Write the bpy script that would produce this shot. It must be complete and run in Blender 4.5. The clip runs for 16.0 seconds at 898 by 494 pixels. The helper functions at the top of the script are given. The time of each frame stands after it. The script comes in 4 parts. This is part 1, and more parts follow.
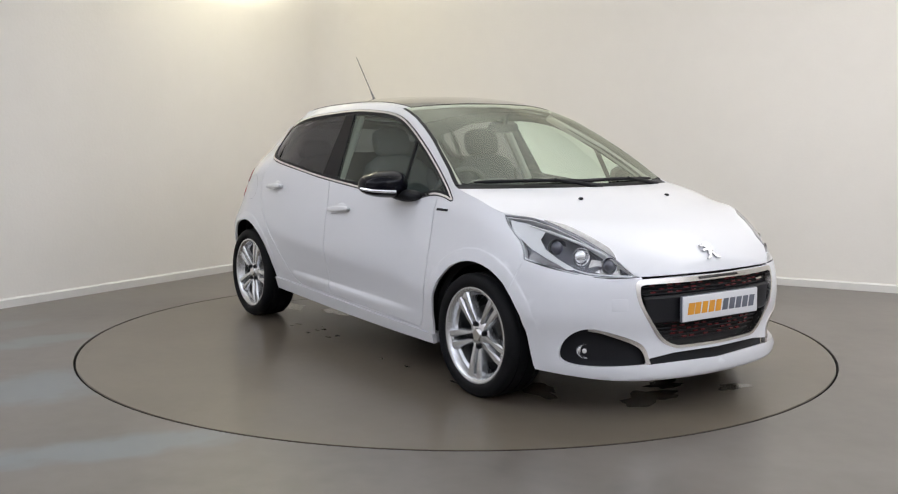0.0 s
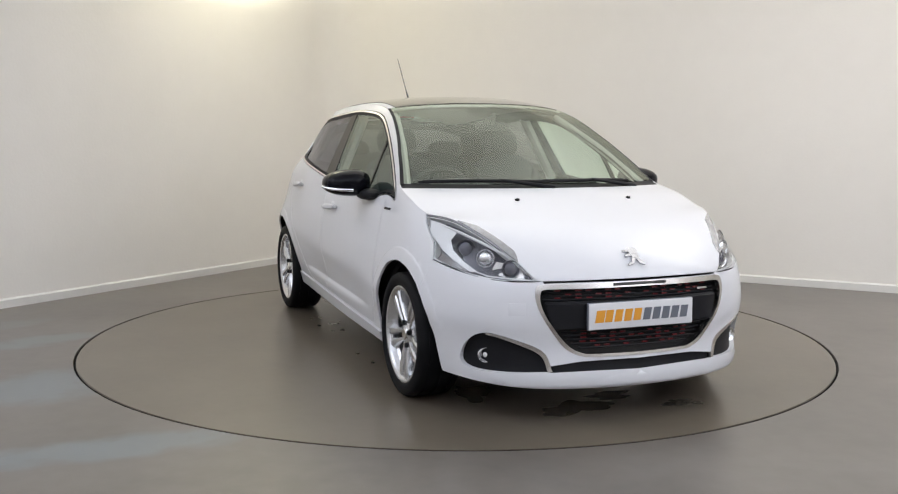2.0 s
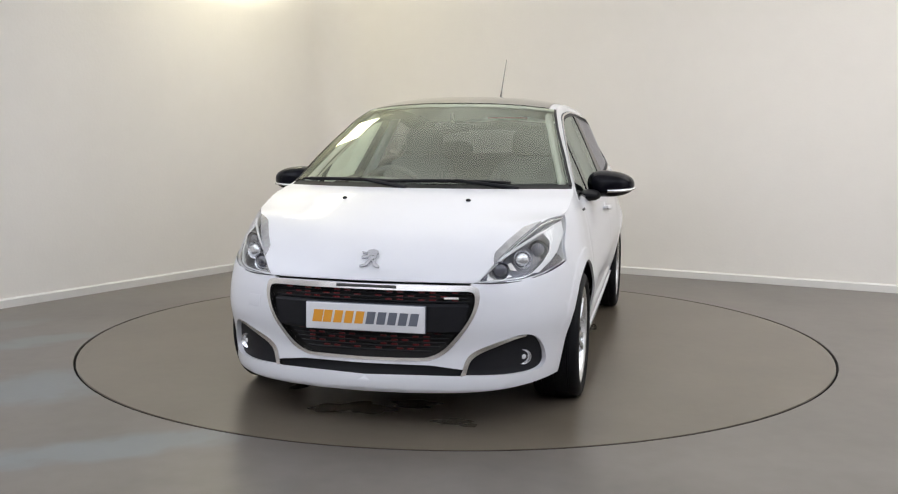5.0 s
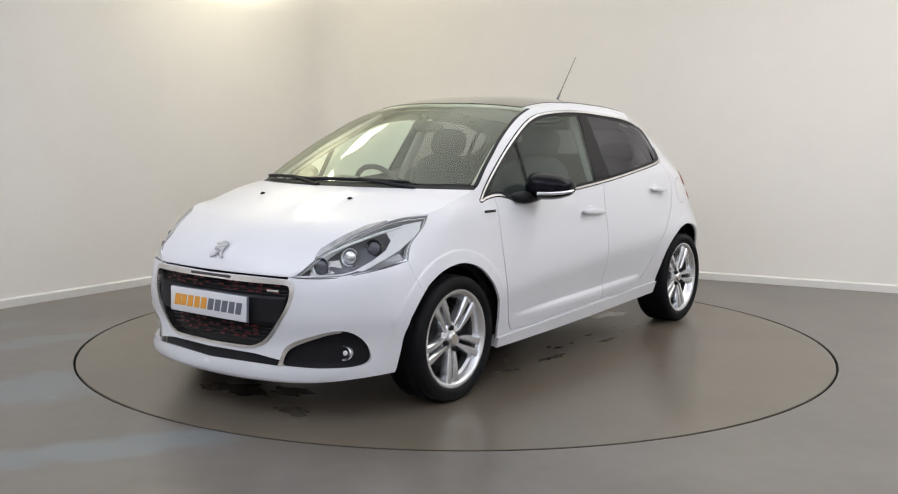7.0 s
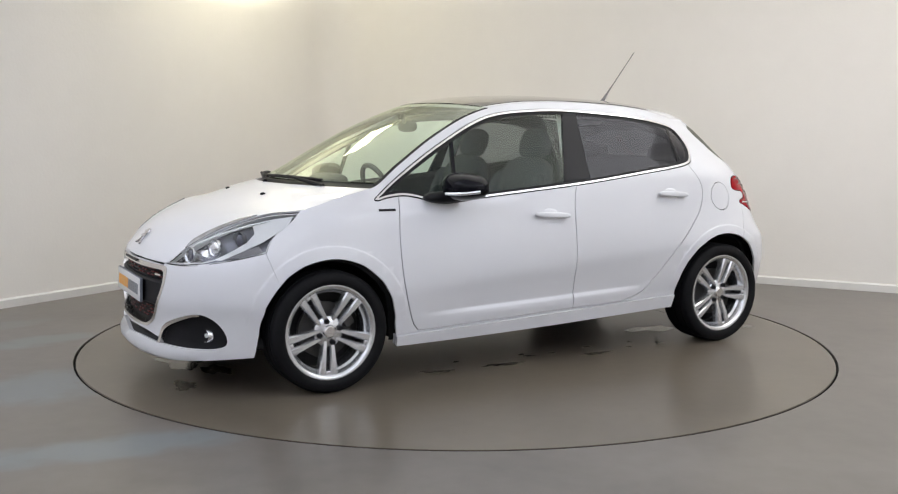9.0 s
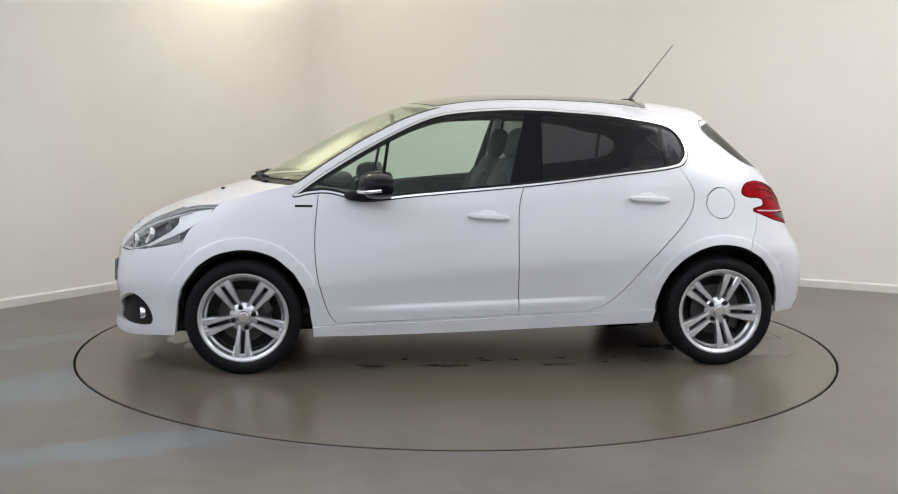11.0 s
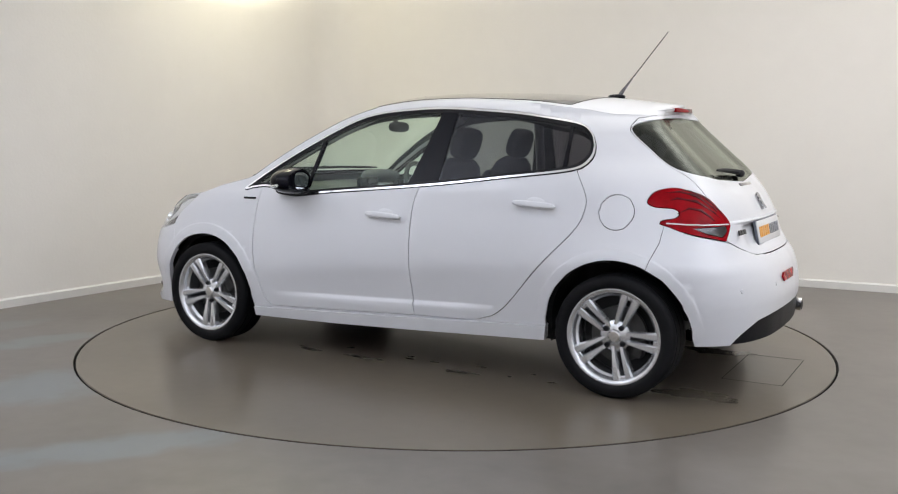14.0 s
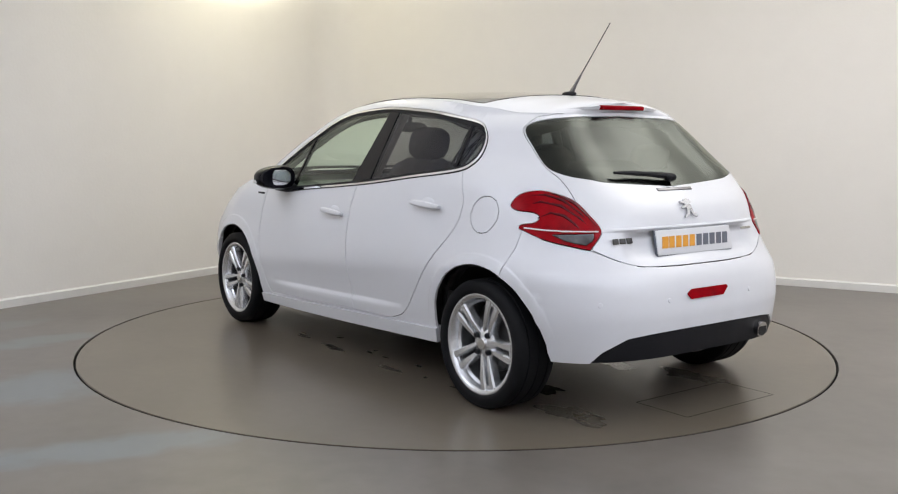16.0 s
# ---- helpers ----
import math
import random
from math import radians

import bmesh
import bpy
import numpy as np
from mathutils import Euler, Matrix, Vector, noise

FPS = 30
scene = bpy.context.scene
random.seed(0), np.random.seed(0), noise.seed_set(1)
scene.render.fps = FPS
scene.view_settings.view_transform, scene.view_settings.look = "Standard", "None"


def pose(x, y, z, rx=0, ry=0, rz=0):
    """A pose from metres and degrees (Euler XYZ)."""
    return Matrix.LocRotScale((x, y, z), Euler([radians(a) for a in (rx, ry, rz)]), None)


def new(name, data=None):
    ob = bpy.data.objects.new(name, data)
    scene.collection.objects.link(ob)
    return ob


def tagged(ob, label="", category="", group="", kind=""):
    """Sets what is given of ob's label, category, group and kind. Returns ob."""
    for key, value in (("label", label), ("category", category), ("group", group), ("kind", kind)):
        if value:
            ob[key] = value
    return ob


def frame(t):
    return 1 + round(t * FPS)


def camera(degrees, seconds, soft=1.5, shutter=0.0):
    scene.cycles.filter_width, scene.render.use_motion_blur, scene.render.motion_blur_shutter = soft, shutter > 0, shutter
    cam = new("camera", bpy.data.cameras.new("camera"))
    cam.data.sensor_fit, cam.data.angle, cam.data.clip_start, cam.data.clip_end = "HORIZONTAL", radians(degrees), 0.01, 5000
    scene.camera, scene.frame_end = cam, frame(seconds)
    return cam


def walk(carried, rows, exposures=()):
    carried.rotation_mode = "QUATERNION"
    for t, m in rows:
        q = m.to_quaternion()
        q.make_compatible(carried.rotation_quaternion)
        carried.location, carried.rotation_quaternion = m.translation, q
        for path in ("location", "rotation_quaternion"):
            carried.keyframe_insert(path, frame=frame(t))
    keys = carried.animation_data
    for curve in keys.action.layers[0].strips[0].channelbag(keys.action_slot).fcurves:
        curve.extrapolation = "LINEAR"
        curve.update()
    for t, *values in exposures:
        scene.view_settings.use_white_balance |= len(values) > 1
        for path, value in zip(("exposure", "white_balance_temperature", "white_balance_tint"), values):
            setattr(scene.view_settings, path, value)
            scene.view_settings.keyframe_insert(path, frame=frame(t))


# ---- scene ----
# Turntable studio: one fixed camera, a white hatchback that turns on a disc let into the floor.
cam = camera(50.05, 16.0, soft=1.15)
EYE = (0.0, -5.883, 1.234)
CAM = pose(*EYE, 90 - 6.607, -0.325, 0.4365)
walk(cam, [(0.0, CAM), (16.0, CAM)], exposures=((0.0, 0.20), (16.0, 0.20)))

# ---- light ----
world = bpy.data.worlds.new("world")
scene.world = world
world.use_nodes = True
world.node_tree.nodes["Background"].inputs[0].default_value = (0.9, 0.95, 1.0, 1)
world.node_tree.nodes["Background"].inputs[1].default_value = 0.05

CORNER = Vector((-1.20, 4.15, 0.0))
U = Vector((-0.516, -0.856, 0.0)).normalized()   # along the wall on the window side, towards the camera
V = Vector((0.893, -0.450, 0.0)).normalized()    # along the other wall
LONG, WIDE, HIGH = 12.5, 11.0, 3.3


def room(s, r, z=0.0):
    """A place in the room: s metres from the corner along one wall, r along the other."""
    p = CORNER + U * s + V * r
    return Vector((p.x, p.y, z))


WARM, COOL, YELLOW = (1.0, 0.985, 0.965), (0.91, 0.965, 1.11), (1.0, 0.95, 0.70)
LAMPS = [  # s, r, size along s, size along r, watts down, watts up to the ceiling, colour
    (1.8, 0.60, 0.8, 0.4, 12, 12, YELLOW), (2.6, 3.0, 2.0, 2.0, 3, 44, WARM), (2.2, 6.4, 1.6, 2.4, 18, 82, WARM), (5.0, 9.2, 2.4, 2.0, 34, 100, COOL),
    (7.2, 1.6, 2.4, 1.6, 16, 72, COOL), (7.8, 6.4, 2.4, 2.6, 12, 76, COOL), (10.4, 5.0, 2.4, 4.0, 24, 86, COOL)]
for s, r, ls, lr, down, up, tint in LAMPS:
    # the upward one is an unseen fill, added to brighten ceiling and walls
    for watts, drop, way in ((down, 0.06, 1), (up, 0.95, -1)):
        lamp = new("unseen_lamp", bpy.data.lights.new("unseen_lamp", "AREA"))
        lamp.data.shape, lamp.data.size, lamp.data.size_y = "RECTANGLE", ls * (1 if way > 0 else 1.6), lr * (1 if way > 0 else 1.6)
        lamp.data.energy, lamp.data.color = watts, tint
        lamp.matrix_world = Matrix.Translation(room(s, r, HIGH - drop)) @ Matrix((
            (U.x, V.x, 0, 0), (U.y, V.y, 0, 0), (0, 0, 1, 0), (0, 0, 0, 1))) @ (pose(0, 0, 0) if way > 0 else pose(0, 0, 0, 180))


# ---- materials ----
def material(name, colour, rough=0.5, metal=0.0, coat=0.0, vary=0.0, scale=8.0, bump=0.0, bump_scale=60.0, rough_vary=0.0, glow=0.0, spec=0.5):
    """A node material: colour with noise at two scales, gloss with wear, fine relief."""
    m = bpy.data.materials.new(name)
    m.use_nodes = True
    nt = m.node_tree
    b = nt.nodes["Principled BSDF"]
    b.inputs["Base Color"].default_value = (*colour, 1)
    b.inputs["Roughness"].default_value = rough
    b.inputs["Metallic"].default_value = metal
    b.inputs["Coat Weight"].default_value = coat
    b.inputs["Coat Roughness"].default_value = 0.09
    b.inputs["Specular IOR Level"].default_value = spec
    if glow:
        b.inputs["Emission Color"].default_value = (*colour, 1)
        b.inputs["Emission Strength"].default_value = glow
    if not (vary or bump or rough_vary):
        return m
    co = nt.nodes.new("ShaderNodeTexCoord")

    def noise_at(sc, detail):
        n = nt.nodes.new("ShaderNodeTexNoise")
        n.inputs["Scale"].default_value, n.inputs["Detail"].default_value = sc, detail
        nt.links.new(co.outputs["Object"], n.inputs["Vector"])
        return n.outputs["Fac"]
    if vary:
        mix = nt.nodes.new("ShaderNodeMath")
        mix.operation = "MULTIPLY_ADD"
        nt.links.new(noise_at(scale * 9, 6), mix.inputs[0])
        mix.inputs[1].default_value = 0.4
        nt.links.new(noise_at(scale, 4), mix.inputs[2])
        ramp = nt.nodes.new("ShaderNodeValToRGB")
        ramp.color_ramp.elements[0].position, ramp.color_ramp.elements[1].position = 0.3, 1.0
        ramp.color_ramp.elements[0].color = (*[c * (1 - vary) for c in colour], 1)
        ramp.color_ramp.elements[1].color = (*[min(1, c * (1 + vary)) for c in colour], 1)
        nt.links.new(mix.outputs[0], ramp.inputs[0])
        nt.links.new(ramp.outputs[0], b.inputs["Base Color"])
    if rough_vary:
        mr = nt.nodes.new("ShaderNodeMapRange")
        nt.links.new(noise_at(scale * 2.3, 7), mr.inputs[0])
        mr.inputs[1].default_value, mr.inputs[2].default_value = 0.3, 0.7
        mr.inputs[3].default_value, mr.inputs[4].default_value = max(0, rough - rough_vary), rough + rough_vary
        nt.links.new(mr.outputs[0], b.inputs["Roughness"])
    if bump:
        bp = nt.nodes.new("ShaderNodeBump")
        bp.inputs["Strength"].default_value, bp.inputs["Distance"].default_value = 0.4, bump
        nt.links.new(noise_at(bump_scale, 5), bp.inputs["Height"])
        nt.links.new(bp.outputs[0], b.inputs["Normal"])
    return m


M_WALL = material("wall_paint", (0.82, 0.787, 0.74), 0.75, vary=0.03, scale=0.8, bump=0.002, bump_scale=45)
M_SKIRT = material("skirting_paint", (0.73, 0.715, 0.69), 0.45, vary=0.03, scale=2.0)
M_FLOOR = material("floor_coating", (0.130, 0.115, 0.101), 0.31, vary=0.32, scale=1.1)
M_DISC = material("disc_coating", (0.124, 0.104, 0.080), 0.28, vary=0.20, scale=1.6)


def streaks(m, bands, colour):
    """Pale streaks mixed into a floor's colour: soft-edged bands (x, y, half length, half width, turn), broken up by
    noise.
    """
    nt = m.node_tree
    base = nt.nodes["Principled BSDF"].inputs["Base Color"]
    last = base.links[0].from_socket
    co = nt.nodes.new("ShaderNodeTexCoord")
    breakup = nt.nodes.new("ShaderNodeTexNoise")
    breakup.inputs["Scale"].default_value, breakup.inputs["Detail"].default_value = 5.0, 8
    nt.links.new(co.outputs["Object"], breakup.inputs["Vector"])
    for x, y, a, b, turn, share in bands:
        mp = nt.nodes.new("ShaderNodeMapping")
        mp.vector_type = "TEXTURE"
        mp.inputs["Location"].default_value = (x, y, 0)
        mp.inputs["Rotation"].default_value = (0, 0, radians(turn))
        mp.inputs["Scale"].default_value = (a, b, 1)
        nt.links.new(co.outputs["Object"], mp.inputs["Vector"])
        ball = nt.nodes.new("ShaderNodeTexGradient")
        ball.gradient_type = "SPHERICAL"
        nt.links.new(mp.outputs[0], ball.inputs[0])
        f = nt.nodes.new("ShaderNodeMath")
        f.operation = "MULTIPLY"
        nt.links.new(ball.outputs["Fac"], f.inputs[0])
        nt.links.new(breakup.outputs["Fac"], f.inputs[1])
        r = nt.nodes.new("ShaderNodeMapRange")
        r.inputs[1].default_value, r.inputs[2].default_value, r.inputs[4].default_value = 0.13, 0.30, share
        nt.links.new(f.outputs[0], r.inputs[0])
        mix = nt.nodes.new("ShaderNodeMix")
        mix.data_type = "RGBA"
        nt.links.new(r.outputs[0], mix.inputs["Factor"])
        nt.links.new(last, mix.inputs["A"])
        mix.inputs["B"].default_value = (*colour, 1)
        last = mix.outputs["Result"]
    nt.links.new(last, base)


streaks(M_FLOOR, [(-1.35, -2.20, 0.95, 0.24, 24, 0.55), (-2.05, -1.30, 0.60, 0.50, 38, 0.55), (-2.50, -0.27, 0.55, 0.25, 42, 0.6), (-2.9, 0.2, 0.5, 0.2, 45, 0.3)], (0.17, 0.205, 0.225))
M_CEIL = material("ceiling_paint", (0.78, 0.78, 0.77), 0.8, vary=0.03, scale=1.0)
M_GAP = material("dark_gap", (0.012, 0.012, 0.012), 0.7)


# ---- mesh helpers ----
def part(name, bm, mat, parent=None, label="", smooth=True, at=None):
    """Links a bmesh as one mesh object under a thing or a part."""
    me = bpy.data.meshes.new(name)
    bm.to_mesh(me)
    bm.free()
    for m in (mat if isinstance(mat, (list, tuple)) else [mat]):
        me.materials.append(m)
    if smooth:
        me.shade_smooth()
        me.set_sharp_from_angle(angle=radians(38))
    ob = new(name, me)
    if at is not None:
        ob.matrix_world = at
    if parent is not None:
        ob.parent = parent
    if label:
        tagged(ob, label)
    return ob


def box(x0, y0, z0, x1, y1, z1, bevel=0.0, bm=None):
    """A box, with rounded edges where bevel is given."""
    bm = bm or bmesh.new()
    made = bmesh.ops.create_cube(bm, size=1.0, matrix=Matrix.Translation(((x0 + x1) / 2, (y0 + y1) / 2, (z0 + z1) / 2)) @ Matrix.Diagonal((x1 - x0, y1 - y0, z1 - z0, 1)))
    if bevel:
        es = list({e for v in made["verts"] for e in v.link_edges})
        bmesh.ops.bevel(bm, geom=es, offset=bevel, segments=3, affect="EDGES", profile=0.5)
    return bm


def prism(poly, z0, z1, bm=None):
    """An upright prism over a polygon of (x, y)."""
    bm = bm or bmesh.new()
    lo, hi = [bm.verts.new((x, y, z0)) for x, y in poly], [bm.verts.new((x, y, z1)) for x, y in poly]
    bm.faces.new(lo[::-1])
    bm.faces.new(hi)
    n = len(poly)
    for i in range(n):
        bm.faces.new((lo[i], lo[(i + 1) % n], hi[(i + 1) % n], hi[i]))
    bmesh.ops.recalc_face_normals(bm, faces=bm.faces)
    return bm


# ---- room ----
R_DISC, GAP = 2.203, 0.013


def wall(name, a, b, out, label):
    """A wall of 0.2 m from a to b, its skirting board in front of it."""
    o = out * 0.2
    w = part(name, prism([(a.x, a.y), (b.x, b.y), (b.x + o.x, b.y + o.y), (a.x + o.x, a.y + o.y)], 0, HIGH), M_WALL, smooth=False)
    tagged(w, label, "wall", kind="structure")
    i = out * -0.018
    bm = prism([(a.x, a.y), (a.x + i.x, a.y + i.y), (b.x + i.x, b.y + i.y), (b.x, b.y)], 0, 0.068)
    for v in bm.verts:  # chamfered top edge
        if v.co.z > 0.03 and ((v.co.xy - a.xy).dot(-out.xy) > 0.01):
            v.co.z -= 0.012
    k = part("baseboard", bm, M_SKIRT, smooth=False)
    tagged(k, "white painted skirting board along the wall", "skirting", kind="structure")


RC = 0.42
c00, c10, c11, c01 = room(0, 0), room(LONG, 0), room(LONG, WIDE), room(0, WIDE)
for name, a, b, inside in (("wall_west", c10, room(RC, 0), c01), ("wall_north", room(0, RC), c01, c11), ("wall_east", c01, c11, c10), ("wall_south", c11, c10, c00)):
    d = (b - a).normalized()
    n = Vector((-d.y, d.x, 0))
    if n.dot(inside - a) > 0:
        n = -n
    wall(name, a, b, n, "smooth off-white painted studio wall with skirting board")



def bezier_corner(d):
    """The rounded corner's plan, moved d into the room."""
    out = []
    p0, p1, p2 = room(RC, d), room(d, d), room(d, RC)
    for i in range(17):
        t = i / 16
        out.append(p0 * (1 - t) ** 2 + p1 * 2 * t * (1 - t) + p2 * t * t)
    return [(p.x, p.y) for p in out]


for name, d0, d1, high, mat in (("wall_corner", -0.2, 0.0, HIGH, M_WALL), ("baseboard", 0.0, 0.018, 0.064, M_SKIRT)):
    ob = part(name, prism(bezier_corner(d0) + bezier_corner(d1)[::-1], 0, high), mat)
    tagged(ob, "rounded off-white corner of the studio wall" if d0 < 0 else "white painted skirting board round the corner", "wall" if d0 < 0 else "skirting", kind="structure")

# floor with a round opening for the disc
bm = bmesh.new()
corners = [room(-0.2, -0.2), room(LONG + 0.2, -0.2), room(LONG + 0.2, WIDE + 0.2), room(-0.2, WIDE + 0.2)]
SEG = 192
ring = [bm.verts.new((math.cos(2 * math.pi * i / SEG) * (R_DISC + GAP), math.sin(2 * math.pi * i / SEG) * (R_DISC + GAP), 0)) for i in range(SEG)]
low = [bm.verts.new((v.co.x, v.co.y, -0.06)) for v in ring]
outer = [bm.verts.new((p.x, p.y, 0)) for p in corners]
es = [bm.edges.new((ring[i], ring[(i + 1) % SEG])) for i in range(SEG)] + [bm.edges.new((outer[i], outer[(i + 1) % 4])) for i in range(4)]
bmesh.ops.triangle_fill(bm, edges=es, use_beauty=True)
for i in range(SEG):
    bm.faces.new((ring[i], ring[(i + 1) % SEG], low[(i + 1) % SEG], low[i]))
for f in bm.faces:
    f.normal_update()
    if abs(f.normal.z) > 0.5 and f.normal.z < 0:
        f.normal_flip()
tagged(part("floor", bm, M_FLOOR, smooth=False), "grey-brown glossy coated concrete floor with pale bluish patches", "floor", kind="structure")
bm = bmesh.new()
bmesh.ops.create_circle(bm, cap_ends=True, segments=SEG, radius=R_DISC + 0.3, matrix=Matrix.Translation((0, 0, -0.061)))
tagged(part("turntable_pit", bm, M_GAP, smooth=False), "dark gap in the floor around the turntable", "pit", kind="structure")
bm = prism([(p.x, p.y) for p in corners], HIGH, HIGH + 0.15)
tagged(part("ceiling", bm, M_CEIL, smooth=False), "plain white ceiling of the studio", "ceiling", kind="structure")

# the turning disc
bm = prism([(math.cos(2 * math.pi * i / SEG) * R_DISC, math.sin(2 * math.pi * i / SEG) * R_DISC) for i in range(SEG)], -0.05, 0.0)
bmesh.ops.bevel(bm, geom=[e for e in bm.edges if abs(e.verts[0].co.z) < 1e-6 and abs(e.verts[1].co.z) < 1e-6], offset=0.004, segments=2, affect="EDGES")
turntable = tagged(part("turntable", bm, M_DISC, smooth=False), "round glossy grey-brown vehicle turntable flush with the floor", "turntable")



# ---- the car's skin ----
# Car space: x ahead, y to the car's left, z up, origin on the floor midway between the axles.
def spline(xs, ys):
    """A smooth curve through a few knots (cubic Hermite with limited slopes)."""
    xs, ys = np.asarray(xs, float), np.asarray(ys, float)
    d = np.diff(ys) / np.diff(xs)
    m = np.zeros(len(xs))
    m[0], m[-1] = d[0], d[-1]
    for i in range(1, len(xs) - 1):
        if d[i - 1] * d[i] > 0:
            m[i] = 2 * d[i - 1] * d[i] / (d[i - 1] + d[i])

    def f(x):
        x = np.clip(np.asarray(x, float), xs[0], xs[-1])
        i = np.clip(np.searchsorted(xs, x) - 1, 0, len(xs) - 2)
        h = xs[i + 1] - xs[i]
        t = (x - xs[i]) / h
        return ((2 * t ** 3 - 3 * t ** 2 + 1) * ys[i] + (t ** 3 - 2 * t ** 2 + t) * h * m[i]
                + (3 * t ** 2 - 2 * t ** 3) * ys[i + 1] + (t ** 3 - t ** 2) * h * m[i + 1])
    return f


def smooth(t):
    t = np.clip(t, 0, 1)
    return t * t * (3 - 2 * t)


def chain(points, closed=True, n=6):
    """Catmull-Rom through (u, w) points; a third entry 1 keeps a sharp corner."""
    P = [np.array(p[:2], float) for p in points]
    sharp = [len(p) > 2 for p in points]
    out, k = [], len(P)
    for i in range(k if closed else k - 1):
        p1, p2 = P[i], P[(i + 1) % k]
        p0 = P[i - 1] if (closed or i > 0) and not sharp[i] else 2 * p1 - p2
        p3 = P[(i + 2) % k] if (closed or i + 2 < k) and not sharp[(i + 1) % k] else 2 * p2 - p1
        for j in range(n):
            t = j / n
            m1, m2 = (p2 - p0) / 2, (p3 - p1) / 2
            out.append((2 * t ** 3 - 3 * t ** 2 + 1) * p1 + (t ** 3 - 2 * t ** 2 + t) * m1 + (3 * t ** 2 - 2 * t ** 3) * p2 + (t ** 3 - t ** 2) * m2)
    if not closed:
        out.append(P[-1])
    return np.array(out)


PLAN = chain([(2.035, 0.0), (2.0335, 0.08), (2.0289, 0.16), (2.02, 0.25), (1.975, 0.45), (1.88, 0.63), (1.72, 0.765), (1.50, 0.835), (1.27, 0.858), (0.8, 0.855), (0.0, 0.862),
              (-0.8, 0.862), (-1.27, 0.862), (-1.50, 0.835), (-1.69, 0.765), (-1.82, 0.63), (-1.89, 0.42), (-1.912, 0.2), (-1.9162, 0.08), (-1.917, 0.0)], closed=False, n=10)
PLAN[0], PLAN[-1] = (2.035, 0), (-1.917, 0)
ARC = np.concatenate([[0], np.cumsum(np.hypot(*np.diff(PLAN, axis=0).T))])
END = ARC[-1]
NOSE = spline([0.15, 0.185, 0.212, 0.235, 0.27, 0.34, 0.45, 0.55, 0.62, 0.68, 0.75, 0.85, 0.95], [-0.016, 0.017, 0.019, 0.003, -0.004, -0.012, 0.0, -0.008, -0.025, -0.055, -0.11, -0.22, -0.36])
TAIL = spline([0.17, 0.25, 0.33, 0.45, 0.54, 0.62, 0.68, 0.75, 0.82, 0.92, 1.04, 1.18, 1.33, 1.40], [-0.05, -0.012, 0.0, 0.002, -0.010, -0.035, -0.075, -0.112, -0.135, -0.18, -0.295, -0.445, -0.59, -0.63])
FLANK = spline([-0.85, -0.75, -0.66, -0.55, -0.45, -0.32, -0.19, -0.08, -0.02, 0.0, 0.10, 0.25, 0.36, 0.42, 0.47], [0.905, 0.935, 0.962, 0.985, 1.0, 0.990, 0.965, 0.938, 0.912, 0.900, 0.845, 0.758, 0.690, 0.640, 0.585])


ROOFLINE = spline([-1.35, -1.15, -1.0, -0.77, -0.53, -0.30, -0.08, 0.19, 0.375, 0.618, 0.846], [1.32, 1.344, 1.368, 1.398, 1.416, 1.424, 1.420, 1.393, 1.343, 1.224, 1.088])


def belt(x):
    return 0.925 + np.clip(1.0 - x, 0, 2.3) * 0.078


def skin(a, z):
    """A point of the car's left side, nose to tail: a runs round the plan, z is the height."""
    a, z = np.asarray(a, float), np.asarray(z, float)
    px, py = np.interp(a, ARC, PLAN[:, 0]), np.interp(a, ARC, PLAN[:, 1])
    x = px + NOSE(z) * smooth((px - 0.75) / 1.15) - TAIL(z) * smooth((-0.45 - px) / 1.35)
    y = py * FLANK(z - belt(px))
    flare = np.exp(-((px - 1.27) / 0.30) ** 2 - ((z - 0.52) / 0.16) ** 2) + np.exp(-((px + 1.27) / 0.32) ** 2 - ((z - 0.54) / 0.16) ** 2)
    hollow = np.exp(-((px - 0.02) / 0.66) ** 6 - ((z - 0.375 + 0.03 * px) / np.where(z < 0.375 - 0.03 * px, 0.020, 0.15)) ** 2)
    for cx in (1.269, -1.269):  # pressed lip round the wheel arches
        r = np.hypot(x - cx, z - 0.31)
        y = y + 0.0045 * smooth((0.408 - r) / 0.012) * smooth((z - 0.30) / 0.2)
    y = y + (0.006 * flare - 0.017 * hollow) * smooth(py / 0.5)
    # the flank rolls over into the roof
    roll = np.clip((z - ROOFLINE(px) + 0.065) / 0.065, 0, 1.2)
    y = y - 0.027 * roll ** 2 * (0.3 + 0.7 * smooth((0.1 - px) / 0.7)) * smooth((0.8 - px) / 0.3) * smooth(py / 0.3)
    # plan of the upper rear: the flank draws in, the corner stays full
    back = smooth((-0.65 - x) / 0.50)
    y = y - back * (0.026 * smooth((z - 0.60) / 0.25) + 0.030 * smooth((z - 0.98) / 0.16)) * smooth((py - 0.58) / 0.2)
    x = x - 0.045 * smooth((z - 0.90) / 0.20) * smooth((0.83 - py) / 0.10) * smooth((py - 0.30) / 0.25) * (px < -1.2)
    # dished field of the tailgate for the plate
    x = x + 0.022 * smooth((0.822 - z) / 0.016) * smooth((z - 0.675) / 0.06) * smooth((0.47 - py) / 0.13) * (px < -1.0)
    return np.stack([x, y, z + 0 * x], -1)


